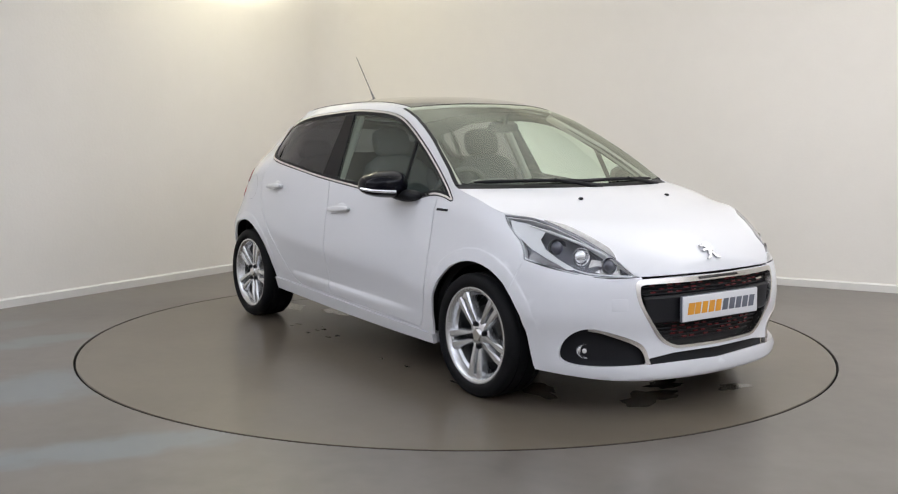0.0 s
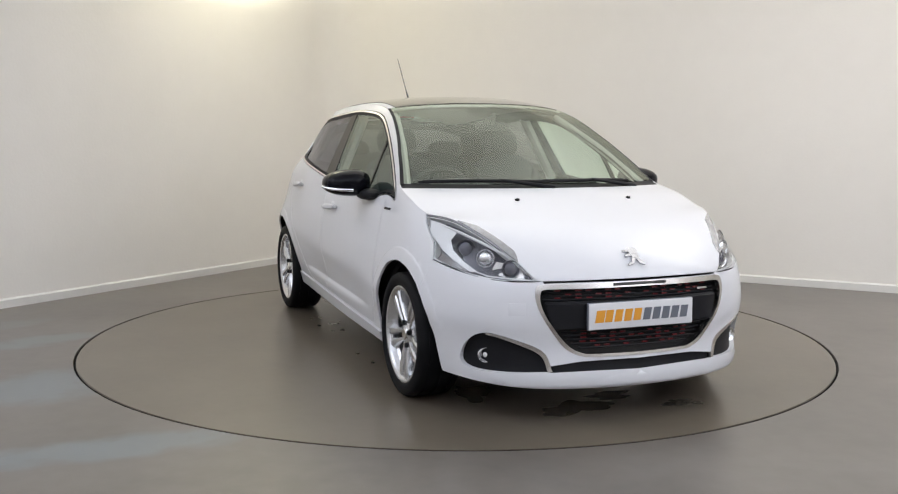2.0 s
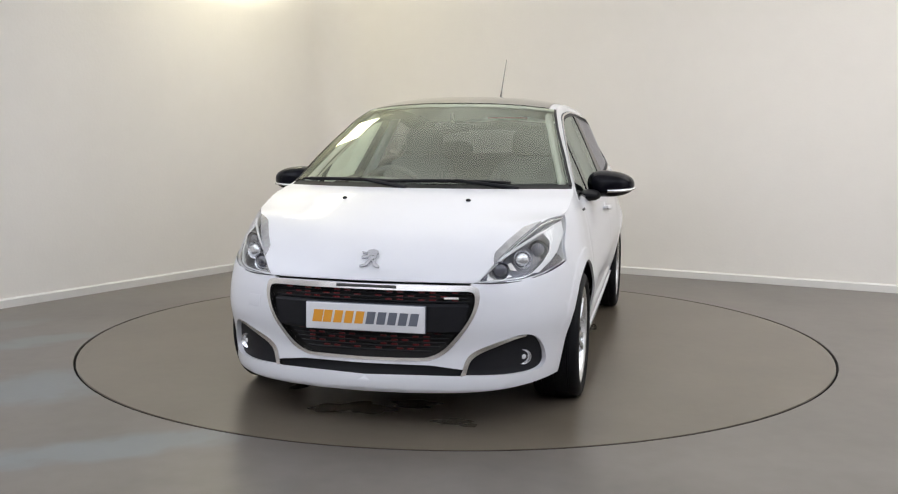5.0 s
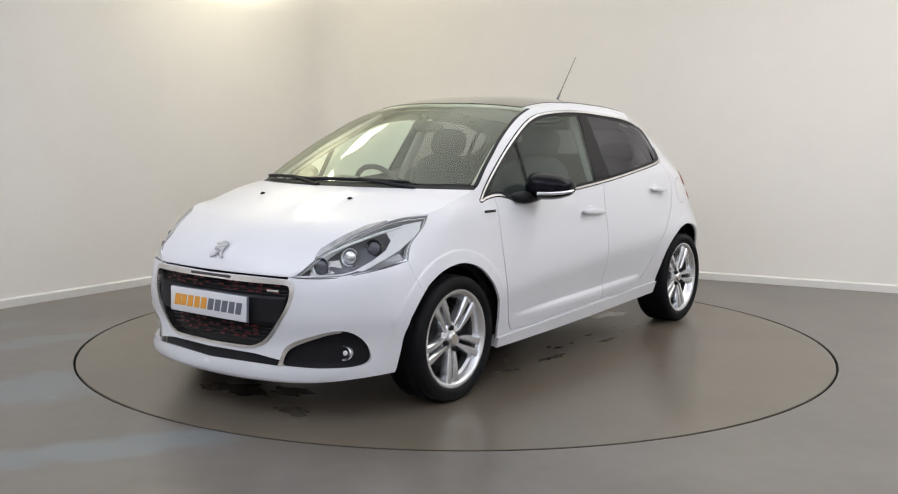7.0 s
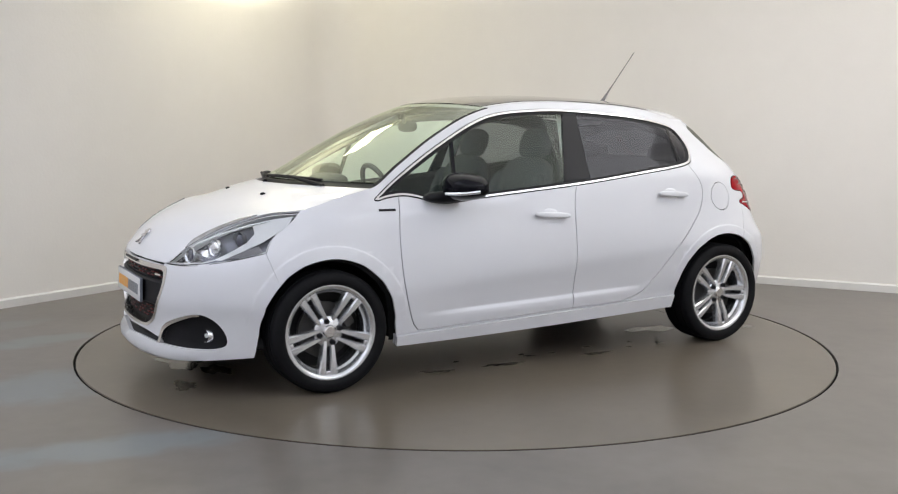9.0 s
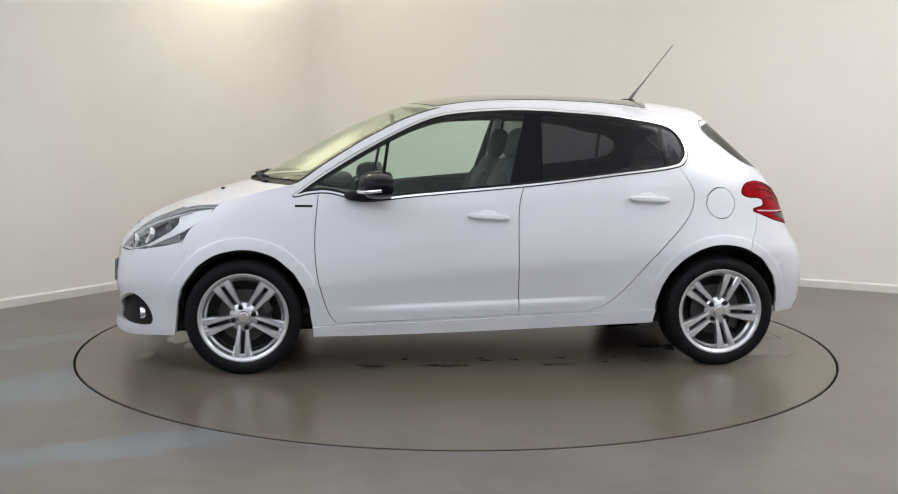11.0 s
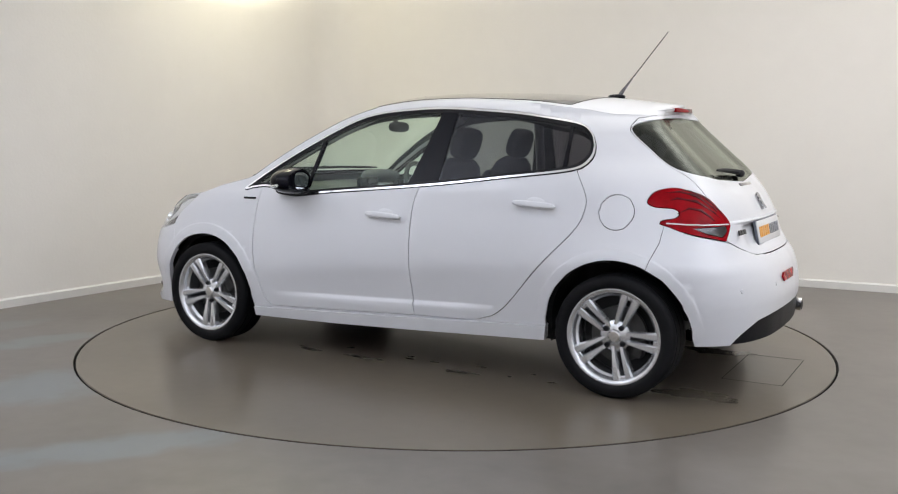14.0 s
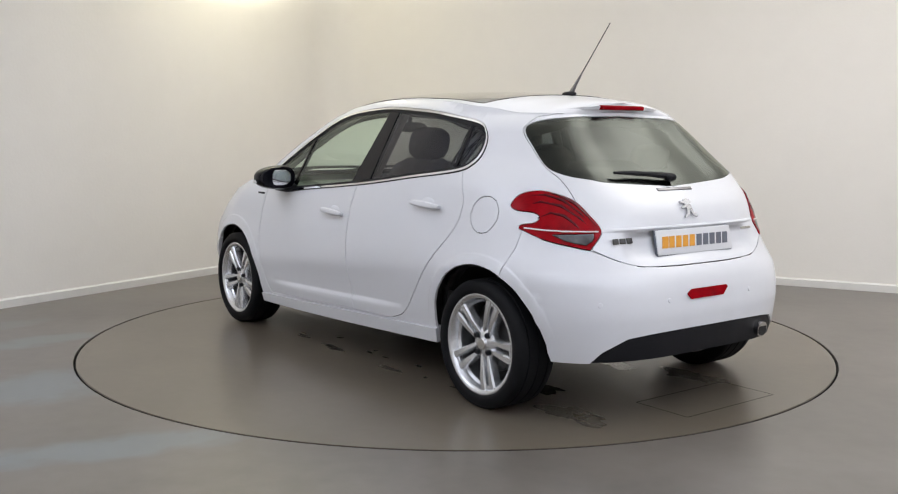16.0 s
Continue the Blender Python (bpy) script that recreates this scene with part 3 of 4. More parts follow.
M_STEEL = material("brake_steel", (0.07, 0.068, 0.066), 0.5, metal=0.7, vary=0.2, scale=14)
# the windscreen's yellow-green reflection tint paints in the lamps' colour
M_SCREEN = glass("windscreen_glass", (0.90, 0.97, 0.90), 1.3, 0.03, (0.94, 1.0, 0.87))
M_CLEAR = glass("door_glass", (0.80, 0.92, 0.87), 0.8, 0.02, (0.93, 1.0, 0.95))
M_PRIVACY = glass("privacy_glass", (0.25, 0.25, 0.27), 0.6, 0.03, (0.95, 0.96, 1.05))
M_REARPANE = glass("rear_window_glass", (0.12, 0.125, 0.14), 0.7, 0.17, (0.95, 1.0, 0.90))
M_LENS = glass("headlight_cover", (0.93, 0.94, 0.95), 0.5)
M_ROOFGLASS = material("dark_roof_glass", (0.015, 0.013, 0.012), 0.04, coat=0.8)
M_RED = material("red_lamp_lens", (0.26, 0.0010, 0.005), 0.16, spec=0.07, vary=0.4, scale=14)
M_REDDEEP = material("deep_red_lens", (0.075, 0.001, 0.004), 0.2, spec=0.2)
M_SMOKE = material("smoked_lamp_lens", (0.13, 0.12, 0.125), 0.08, coat=1.0)
M_REVERSE = material("dark_reversing_lens", (0.030, 0.026, 0.028), 0.10, coat=0.3, vary=0.6, scale=14)
M_REFLECT = material("lamp_reflector", (0.85, 0.86, 0.88), 0.25, metal=1.0)
M_LAMPDARK = material("lamp_bezel", (0.11, 0.11, 0.125), 0.28, metal=0.7)
M_PROJECTOR = material("projector_glass", (0.05, 0.05, 0.075), 0.06, coat=1.0)
M_INDICATOR = material("ribbed_indicator_lens", (0.36, 0.36, 0.37), 0.22, metal=0.5, coat=0.6, vary=0.35, scale=40)
M_WHITELENS = material("frosted_lamp_strip", (0.74, 0.74, 0.74), 0.2, coat=0.4)
M_CLOTH = material("grey_seat_cloth", (0.050, 0.051, 0.056), 0.85, vary=0.25, scale=18)
M_DASH = material("dashboard_plastic", (0.055, 0.056, 0.058), 0.55, vary=0.15, scale=10)
M_LINING = material("pale_roof_lining", (0.42, 0.41, 0.39), 0.9, vary=0.06, scale=12)
M_PLATE = material("number_plate_white", (0.72, 0.72, 0.74), 0.3, coat=0.5)
M_ORANGE = material("plate_orange", (0.75, 0.33, 0.03), 0.4)
M_GREY = material("plate_grey", (0.13, 0.14, 0.17), 0.4)
M_MESHRED = material("red_grille_insert", (0.14, 0.004, 0.007), 0.35)
M_EMBLEM = material("emblem_silver", (0.52, 0.52, 0.54), 0.24, metal=0.8)
M_WATER = material("wet_floor", (0.105, 0.090, 0.070), 0.13, coat=0.0, vary=0.2, scale=6)
M_MIRROR = material("mirror_silver", (0.86, 0.87, 0.88), 0.02, metal=1.0)

# ---- the car ----
car = tagged(new("car"), "white five-door hatchback with silver alloy wheels, standing on the turntable", "car")


def lathe(profile, seg=64, axis="Y"):
    """A body of revolution round the y axis from (radius, y) points."""
    bm = bmesh.new()
    rings = []
    for i in range(seg):
        t = 2 * math.pi * i / seg
        rings.append([bm.verts.new((r * math.cos(t), y, r * math.sin(t))) for r, y in profile])
    for i in range(seg):
        a, b = rings[i], rings[(i + 1) % seg]
        for j in range(len(profile) - 1):
            bm.faces.new((a[j], a[j + 1], b[j + 1], b[j]))
    bmesh.ops.remove_doubles(bm, verts=bm.verts, dist=1e-6)
    bmesh.ops.recalc_face_normals(bm, faces=bm.faces)
    return bm


def egg(cx, cy, cz, rx, ry, rz, power=2.4, seg=28, bm=None):
    """A rounded-box body (superellipsoid)."""
    bm = bm or bmesh.new()
    made = bmesh.ops.create_uvsphere(bm, u_segments=seg, v_segments=seg // 2, radius=1.0)
    for v in made["verts"]:
        k = (abs(v.co.x) ** power + abs(v.co.y) ** power + abs(v.co.z) ** power) ** (-1 / power)
        v.co = Vector((cx + v.co.x * k * rx, cy + v.co.y * k * ry, cz + v.co.z * k * rz))
    return bm


def tube(points, radius, seg=10, bm=None):
    """A round bar along a line of points; radius may be a list."""
    bm = bm or bmesh.new()
    pts = [Vector(p) for p in points]
    rad = radius if isinstance(radius, (list, tuple)) else [radius] * len(pts)
    rings = []
    for i, p in enumerate(pts):
        d = (pts[min(i + 1, len(pts) - 1)] - pts[max(i - 1, 0)]).normalized()
        u = d.cross(Vector((0, 0, 1)) if abs(d.z) < 0.9 else Vector((1, 0, 0))).normalized()
        w = d.cross(u)
        rings.append([bm.verts.new(p + (u * math.cos(2 * math.pi * k / seg) + w * math.sin(2 * math.pi * k / seg)) * rad[i]) for k in range(seg)])
    for i in range(len(pts) - 1):
        for k in range(seg):
            bm.faces.new((rings[i][k], rings[i][(k + 1) % seg], rings[i + 1][(k + 1) % seg], rings[i + 1][k]))
    bm.faces.new(rings[0][::-1])
    bm.faces.new(rings[-1])
    bmesh.ops.recalc_face_normals(bm, faces=bm.faces)
    return bm


# fixed panels
shell = panel("body_shell", ["shell"], M_PAINT, car, 0, label="white pearl body shell with wings, sills and pillars")
bumper = panel("front_bumper", ["front_bumper"], M_PAINT, car, 0, gap=-0.0012, rim=0.024)
tail_bumper = panel("rear_bumper", ["rear_bumper"], M_PAINT, car, 0, gap=0.0004)
hatch = panel("tailgate", ["hatch"], M_PAINT, car, 0)
panel("rear_window", ["rear_glass"], M_REARPANE, hatch, 0, sunk=0.003, rim=0.004, gap=0.0, label="dark tinted rear window")
panel("diffuser", ["diffuser"], M_TRIM, tail_bumper, 0, sunk=0.006, label="matt black lower bumper insert")
panel("lower_intake", ["lower_intake"], M_TRIM, bumper, 0, sunk=0.022, rim=0.0, gap=0.0)
panel("grille_frame", ["grille_frame"], M_SATIN, bumper, 0, sunk=-0.003, rim=0.05, gap=0.0005, label="satin chrome grille surround")
panel("inner_body", ["shell", "front_bumper", "rear_bumper", "hatch", "front_door", "rear_door", "fuel_flap", "nose_gap", "diffuser", "side_skirt", "headlight", "headlight_edge", "taillight", "taillight_low",
                     "fog_housing", "fog_trim", "lower_intake"], M_GAP, car, 0, sunk=0.075, rim=0.0, gap=-0.004, label="dark inner body")
# dark sheet added close behind the panels, standing in for shade in the gaps
panel("seam_backing", ["shell", "front_bumper", "rear_bumper", "hatch", "front_door", "rear_door", "fuel_flap", "side_skirt"], M_GAP, car, 0, sunk=0.013, rim=0.0, gap=-0.001)
grille = panel("grille_back", ["grille_opening"], M_GAP, bumper, 0, sunk=0.055, rim=0.0, gap=-0.01)

for hand in (1, -1):
    for kind, glassy, extra in (("front_door", "front_glass", "sail_glass"), ("rear_door", "rear_door_glass", "quarter_glass")):
        door = panel(kind, [kind], M_PAINT, car, hand)
        gm = M_CLEAR if kind == "front_door" else M_PRIVACY
        panel("window", [glassy], gm, door, hand, sunk=0.004, rim=0.004, gap=-0.002, label="clear door glass" if kind == "front_door" else "dark privacy glass")
        panel("quarter_window", [extra], gm, door, hand, sunk=0.004, rim=0.004, gap=-0.002)
        panel("window_divider", ["divider" if kind == "front_door" else "quarter_divider"], M_BLACK, door, hand, rim=0.02, gap=0.0)
    panel("pillar_cover", ["b_pillar"], M_BLACK, car, hand, rim=0.02, gap=0.0, label="gloss black centre pillar cover")
    panel("window_seal", ["window_seal"], M_TRIM, car, hand, sunk=0.002, rim=0.02, gap=0.0)
    panel("outer_seal", ["outer_seal"], M_TRIM, car, hand, sunk=0.002, rim=0.01, gap=0.0)
    panel("side_skirt", ["side_skirt"], M_PAINT, car, hand, sunk=-0.011, rim=0.045, gap=0.001, label="white side skirt below the doors")
    panel("window_trim", ["window_trim"], M_CHROME, car, hand, sunk=-0.004, rim=0.008, gap=0.0005, label="bright chrome window surround")
panel("fuel_flap", ["fuel_flap"], M_PAINT, car, 1, gap=0.0022)
panel("flank_fill", ["fuel_flap"], M_PAINT, shell, -1, gap=-0.0005, rim=0.0)

# bonnet, cowl, screen, roof
A_COWL = find(1.03, 0.968, 0, 0, END)
A_GLASS0, A_GLASS1 = find(0.985, 0.995, 0, 0, END), find(0.235, 1.382, 0, 0, END)
A_ROOF = find(-0.90, 1.384, 0, 0, END)
bonnet = sheet("bonnet", 0.0, A_COWL, 1, -1, M_PAINT, car, na=90, nv=44, rim=0.005, label="white pearl bonnet with a rounded nose")
sheet("scuttle", A_COWL + 0.004, A_GLASS0 + 0.022, 0.995, -0.995, M_TRIM, car, na=3, nv=40, rise=-0.006, label="black plastic scuttle panel below the windscreen")
sheet("windscreen", A_GLASS0 + 0.022, A_GLASS1, 0.978, -0.978, M_SCREEN, car, na=30, nv=36, rise=0.001, rim=0.004, label="clear windscreen glass")
for v0, v1 in ((1.0, 0.978), (-0.978, -1.0)):
    sheet("screen_seal", A_GLASS0, A_GLASS1, v0, v1, M_TRIM, car, na=30, nv=2)
roof = sheet("roof_panel", A_GLASS1 + 0.004, A_ROOF, 0.93, -0.93, M_ROOFGLASS, car, na=30, nv=36, rise=0.003, label="glossy black panoramic glass roof")
for v0, v1 in ((1.0, 0.934), (-0.934, -1.0)):
    sheet("roof_rail", A_GLASS1, A_ROOF, v0, v1, M_PAINT, car, na=30, nv=4)
rear_roof = sheet("rear_roof", A_ROOF + 0.004, END, 1, -1, M_PAINT, car, na=60, nv=44, rim=0.02, label="white rear roof and spoiler")
sheet("roof_lining", A_GLASS1 + 0.05, END - 0.62, 0.95, -0.95, M_LINING, car, na=20, nv=20, rise=-0.035, rim=0.0)
sheet("screen_header", A_GLASS1 - 0.035, A_GLASS1 + 0.06, 0.97, -0.97, M_LINING, car, na=3, nv=36, rise=-0.004, rim=0.0)


def on_skin(a, z, hand=1, out=0.0):
    """A place on the skin and its outward normal."""
    p, n = skin(a, z), bent(a, z)
    m = np.array([1, hand, 1])
    return Vector((p + n * out) * m), Vector(n * m)


def seat_on(bm, place, normal, up=Vector((0, 0, 1))):
    """Turns a shape made facing +z, with +y up, onto a surface."""
    z = normal.normalized()
    x = up.cross(z).normalized()
    y = z.cross(x)
    bm.transform(Matrix.Translation(place) @ Matrix((x, y, z)).transposed().to_4x4())
    return bm


# wheels
def wheel(x, hand, spin):
    w = part("wheel", lathe([(0.205, -0.10), (0.232, -0.098), (0.236, -0.09), (0.222, -0.075), (0.190, -0.03), (0.190, 0.05), (0.214, 0.078), (0.224, 0.086), (0.2335, 0.092), (0.2335, 0.097), (0.226, 0.0985), (0.214, 0.094), (0.207, 0.083), (0.196, 0.05)], 72),
             M_ALLOY, car, "silver multi-spoke alloy wheel with black tyre")
    part("tyre", lathe([(0.226, -0.098), (0.238, -0.106), (0.262, -0.110), (0.283, -0.104), (0.2955, -0.088), (0.2955, -0.062), (0.291, -0.060), (0.291, -0.055), (0.2965, -0.053), (0.297, -0.004),
                        (0.291, -0.003), (0.291, 0.003), (0.297, 0.004), (0.2965, 0.053), (0.291, 0.055), (0.291, 0.060), (0.2955, 0.062), (0.2955, 0.086), (0.289, 0.098), (0.278, 0.105), (0.262, 0.109), (0.248, 0.108), (0.240, 0.105), (0.233, 0.099), (0.226, 0.095)], 96), M_TYRE, w)
    part("brake_disc", lathe([(0.05, 0.012), (0.135, 0.012), (0.137, 0.008), (0.137, -0.008), (0.135, -0.012), (0.05, -0.012)], 48), M_STEEL, w)
    part("wheel_back", lathe([(0.0, -0.045), (0.192, -0.045), (0.192, -0.055), (0.0, -0.055)], 40), M_GAP, w)
    part("caliper", box(-0.145, -0.045, -0.06, -0.09, 0.035, 0.06, 0.012), M_STEEL, w)
    part("hub", lathe([(0.0, 0.080), (0.030, 0.079), (0.034, 0.074), (0.060, 0.070), (0.074, 0.060), (0.078, 0.045), (0.070, 0.02), (0.0, 0.02)], 40), M_ALLOY, w)
    part("centre_cap", lathe([(0.0, 0.0855), (0.024, 0.0845), (0.028, 0.081), (0.028, 0.075), (0.0, 0.075)], 28), M_SATIN, w)
    for k in range(4):
        t = k * math.pi / 2 + 0.3
        bm = lathe([(0.0, 0.0735), (0.007, 0.0735), (0.0085, 0.070), (0.012, 0.0715), (0.013, 0.069), (0.013, 0.04)], 16)
        bm.transform(Matrix.Translation((0.054 * math.cos(t), 0.012, 0.054 * math.sin(t))))
        part("wheel_bolt", bm, M_TRIM, w)
    for k in range(5):
        base = math.pi / 2 + 2 * math.pi * k / 5
        for s in (-1, 1):
            bm = bmesh.new()
            rows = []
            for i in range(7):
                f = i / 6
                r = 0.045 + 0.173 * f
                lateral = s * (0.0190 + 0.0125 * f)
                half = 0.0100 + 0.0115 * f
                face = 0.069 + 0.016 * math.sin(f * 1.9) + (0.003 if s > 0 else 0)
                ring = []
                for u, d in ((-half, face - 0.045), (-half, face - 0.008), (-half * 0.62, face), (half * 0.62, face), (half, face - 0.008), (half, face - 0.045)):
                    lx, ly = r, lateral + u
                    ring.append(bm.verts.new((lx * math.cos(base) - ly * math.sin(base), d, lx * math.sin(base) + ly * math.cos(base))))
                rows.append(ring)
            for i in range(6):
                for j in range(6):
                    bm.faces.new((rows[i][j], rows[i][(j + 1) % 6], rows[i + 1][(j + 1) % 6], rows[i + 1][j]))
            bm.faces.new(rows[0])
            bm.faces.new(rows[-1][::-1])
            bmesh.ops.recalc_face_normals(bm, faces=bm.faces)
            part("spoke", bm, M_ALLOY, w)
        bm = box(0.190, 0.030, -0.014, 0.222, 0.0815, 0.014, 0.004)
        bm.transform(Matrix.Rotation(-base, 4, "Y"))
        part("spoke_bridge", bm, M_ALLOY, w)
    w.matrix_local = pose(x, hand * 0.735, 0.297, 0, spin, 0 if hand > 0 else 180)
    return w


for x in (1.269, -1.269):
    for hand in (1, -1):
        wheel(x, hand, 33 if x > 0 else -22)
        # wheel-arch liner: a half drum open to the ground
        bm = bmesh.new()
        rows = []
        for i in range(25):
            t = math.radians(-14 + (208 if x > 0 else 188) * i / 24)
            rows.append([bm.verts.new((x + 0.365 * math.cos(t), hand * y, 0.31 + 0.365 * math.sin(t))) for y in (0.40, 0.55, 0.68, 0.735)])
        for i in range(24):
            for j in range(3):
                bm.faces.new((rows[i][j], rows[i][j + 1], rows[i + 1][j + 1], rows[i + 1][j]))
        bm.faces.new([r[0] for r in rows])
        part("arch_liner", bm, M_GAP, car)

# underbody and floor pan
part("underbody", box(-1.40, -0.70, 0.22, 1.70, 0.70, 0.27, 0.02), M_GAP, car, "dark underbody")
part("sump_guard", box(0.9, -0.45, 0.155, 1.7, 0.45, 0.22, 0.02), M_TRIM, car)
part("rear_axle_beam", tube([(-1.25, -0.6, 0.25), (-1.20, 0, 0.23), (-1.25, 0.6, 0.25)], 0.035), M_TRIM, car)

# grille: bars, centre band, number plate
for z in np.arange(0.335, 0.585, 0.0165):
    if 0.402 < z < 0.548:
        continue
    half = float(np.interp(z, [0.32, 0.36, 0.46, 0.52, 0.58], [0.25, 0.33, 0.41, 0.435, 0.44]))
    bm = bmesh.new()
    pts = []
    for i in range(17):
        y = -half + 2 * half * i / 16
        a = find(abs(y), z, 1, 0, A_FRONT)
        p, n = on_skin(a, z, 1 if y >= 0 else -1, -0.030)
        pts.append(p)
    part("grille_bar", tube(pts, 0.0042, 6), M_TRIM, bumper)
    for k in range(int(half / 0.047)):  # red inserts between the bars
        for sgn in (1, -1):
            y = (k + 0.5 + 0.5 * (int(z * 600) % 2)) * 0.047
            if y > half - 0.04 or (k * 7 + int(z * 1000)) % 3 == 0:
                continue
            p, n = on_skin(find(y, z, 1, 0, A_FRONT), z + 0.008, sgn, -0.034)
            part("red_insert", seat_on(box(-0.013, -0.003, 0, 0.013, 0.003, 0.006), p, n), M_MESHRED, bumper)
bm = bmesh.new()
rows = []
for i in range(33):
    y = -0.432 + 0.864 * i / 32
    sgn = 1 if y >= 0 else -1
    col = []
    for z, out in ((0.408, -0.05), (0.412, -0.018), (0.425, -0.008), (0.53, -0.008), (0.542, -0.018), (0.545, -0.05)):
        p, n = on_skin(find(abs(y) * float(np.interp(z, [0.4, 0.46], [0.88, 1.0])), z, 1, 0, A_FRONT), z, sgn, out)
        col.append(bm.verts.new(p))
    rows.append(col)
for i in range(32):
    for j in range(5):
        bm.faces.new((rows[i][j], rows[i][j + 1], rows[i + 1][j + 1], rows[i + 1][j]))
bmesh.ops.recalc_face_normals(bm, faces=bm.faces)
part("grille_band", bm, M_TRIM, bumper, "dark grey band across the grille")


def number_plate(parent, m):
    """A plate with a row of slanted bars in place of lettering."""
    p = part("number_plate", box(-0.26, -0.056, 0, 0.26, 0.056, 0.008, 0.003), M_PLATE, parent, "white show plate with orange and grey bars")
    p.matrix_local = m
    f = part("plate_border", box(-0.2625, -0.0585, -0.010, 0.2625, 0.0585, 0.003, 0.003), M_GREY, p)
    for i in range(10):
        x0 = -0.232 + i * 0.0468 + (0.002 if i > 4 else 0)
        wide = 0.040
        lean = 0.010
        wide = 0.036 if i else 0.042
        bm = prism([(x0, -0.026), (x0 + wide, -0.026), (x0 + wide + lean, 0.026), (x0 + lean, 0.026)], 0.0075, 0.0095)
        part("plate_bar", bm, M_ORANGE if i < 5 else M_GREY, p, smooth=False)
    return p


def facing(place, normal, up=Vector((0, 0, 1))):
    z = Vector(normal).normalized()
    x = up.cross(z).normalized()
    return Matrix.Translation(place) @ Matrix((x, z.cross(x), z)).transposed().to_4x4()


number_plate(bumper, facing((2.030, 0, 0.477), (1, 0, 0.03)))
number_plate(hatch, facing((-1.792, 0, 0.768), (-1, 0, 0.22)))


def crest(parent, place, normal, size):
    """The maker's emblem as a plain upright shape: body, raised arm, two legs."""
    bm = bmesh.new()
    for pts in ([(-0.22, 0.30), (-0.05, 0.16), (0.20, 0.18), (0.36, 0.34), (0.30, 0.52), (0.08, 0.60), (-0.16, 0.54), (-0.26, 0.44)],
                [(-0.12, 0.20), (0.30, 0.22), (0.26, -0.02), (0.10, -0.14), (-0.08, -0.08)], [(-0.52, 0.44), (-0.24, 0.42), (-0.20, 0.32), (-0.46, 0.33)],
                [(-0.48, 0.14), (-0.10, 0.22), (-0.06, 0.08), (-0.44, 0.02)], [(-0.10, 0.0), (0.10, -0.06), (-0.10, -0.40), (-0.44, -0.50), (-0.46, -0.40), (-0.24, -0.32)],
                [(0.06, -0.04), (0.27, 0.02), (0.34, -0.24), (0.56, -0.42), (0.50, -0.51), (0.24, -0.42), (0.14, -0.20)]):
        prism([(x * size, y * size) for x, y in pts], 0, 0.008, bm)
    return part("emblem", seat_on(bm, place, Vector(normal)), M_EMBLEM, parent, "silver emblem", smooth=False)


a_nose = find(0.444, 0.628, 1, 0, A_FRONT) * 0.985
nose, ahead = Vector(lid(a_nose, 0.0)), Vector(lid(a_nose - 0.05, 0.0))
slope = (ahead - nose).normalized()
lift = Vector((-slope.z, 0, slope.x)).normalized()
crest(bonnet, nose + lift * 0.002, lift, 0.086)
p, n = on_skin(END, 0.905, 1, 0.004)
crest(hatch, p, n, 0.085)
bm = bmesh.new()
for k in range(3):
    box(-0.056 + 0.040 * k, -0.012, 0, -0.024 + 0.040 * k, 0.012, 0.005, 0.002, bm)
part("model_badge", seat_on(bm, *on_skin(find(0.44, 0.785, 1, A_REAR, END), 0.785, 1)), M_STEEL, hatch, "small dark grey badge")
part("trim_badge", seat_on(box(-0.04, -0.006, 0, 0.04, 0.006, 0.004, 0.001), *on_skin(find(0.43, 0.80, 1, A_REAR, END), 0.80, -1)), M_SATIN, hatch)
for hand in (1, -1):
    part("wing_badge", seat_on(box(-0.045, -0.006, 0, 0.045, 0.006, 0.004, 0.001), *on_skin(find(0.955, 0.870, 0, 0, END), 0.870, hand)), M_TRIM, shell, "small dark badge")
bm = box(-0.13, -0.006, 0, 0.13, 0.006, 0.003, 0.002)
part("grille_script", seat_on(bm, *on_skin(0.0, 0.608, 1, 0.003)), M_STEEL, bumper)

part("grille_badge", seat_on(box(-0.03, -0.005, 0, 0.03, 0.005, 0.004, 0.001), *on_skin(find(0.36, 0.566, 1, 0, A_FRONT), 0.566, 1, -0.024)), M_SATIN, bumper)
part("tow_cover", seat_on(box(-0.036, -0.026, 0, 0.036, 0.026, 0.0018, 0.0008), *on_skin(find(0.545, 0.510, 1, 0, A_FRONT), 0.510, -1)), M_PAINT, bumper)

# tailgate fold above the plate
bm = bmesh.new()
rows = []
for i in range(41):
    y = -0.53 + 1.06 * i / 40
    a = find(abs(y), 0.833, 1, A_REAR, END)
    col = []
    for z, out in ((0.842, -0.002), (0.836, 0.010), (0.830, 0.011), (0.822, -0.002)):
        p, n = on_skin(a, z, 1 if y >= 0 else -1, out * (1 - (abs(y) / 0.54) ** 4))
        col.append(bm.verts.new(p))
    rows.append(col)
for i in range(40):
    for j in range(3):
        bm.faces.new((rows[i][j], rows[i][j + 1], rows[i + 1][j + 1], rows[i + 1][j]))
bmesh.ops.recalc_face_normals(bm, faces=bm.faces)
part("tailgate_fold", bm, M_PAINT, hatch)
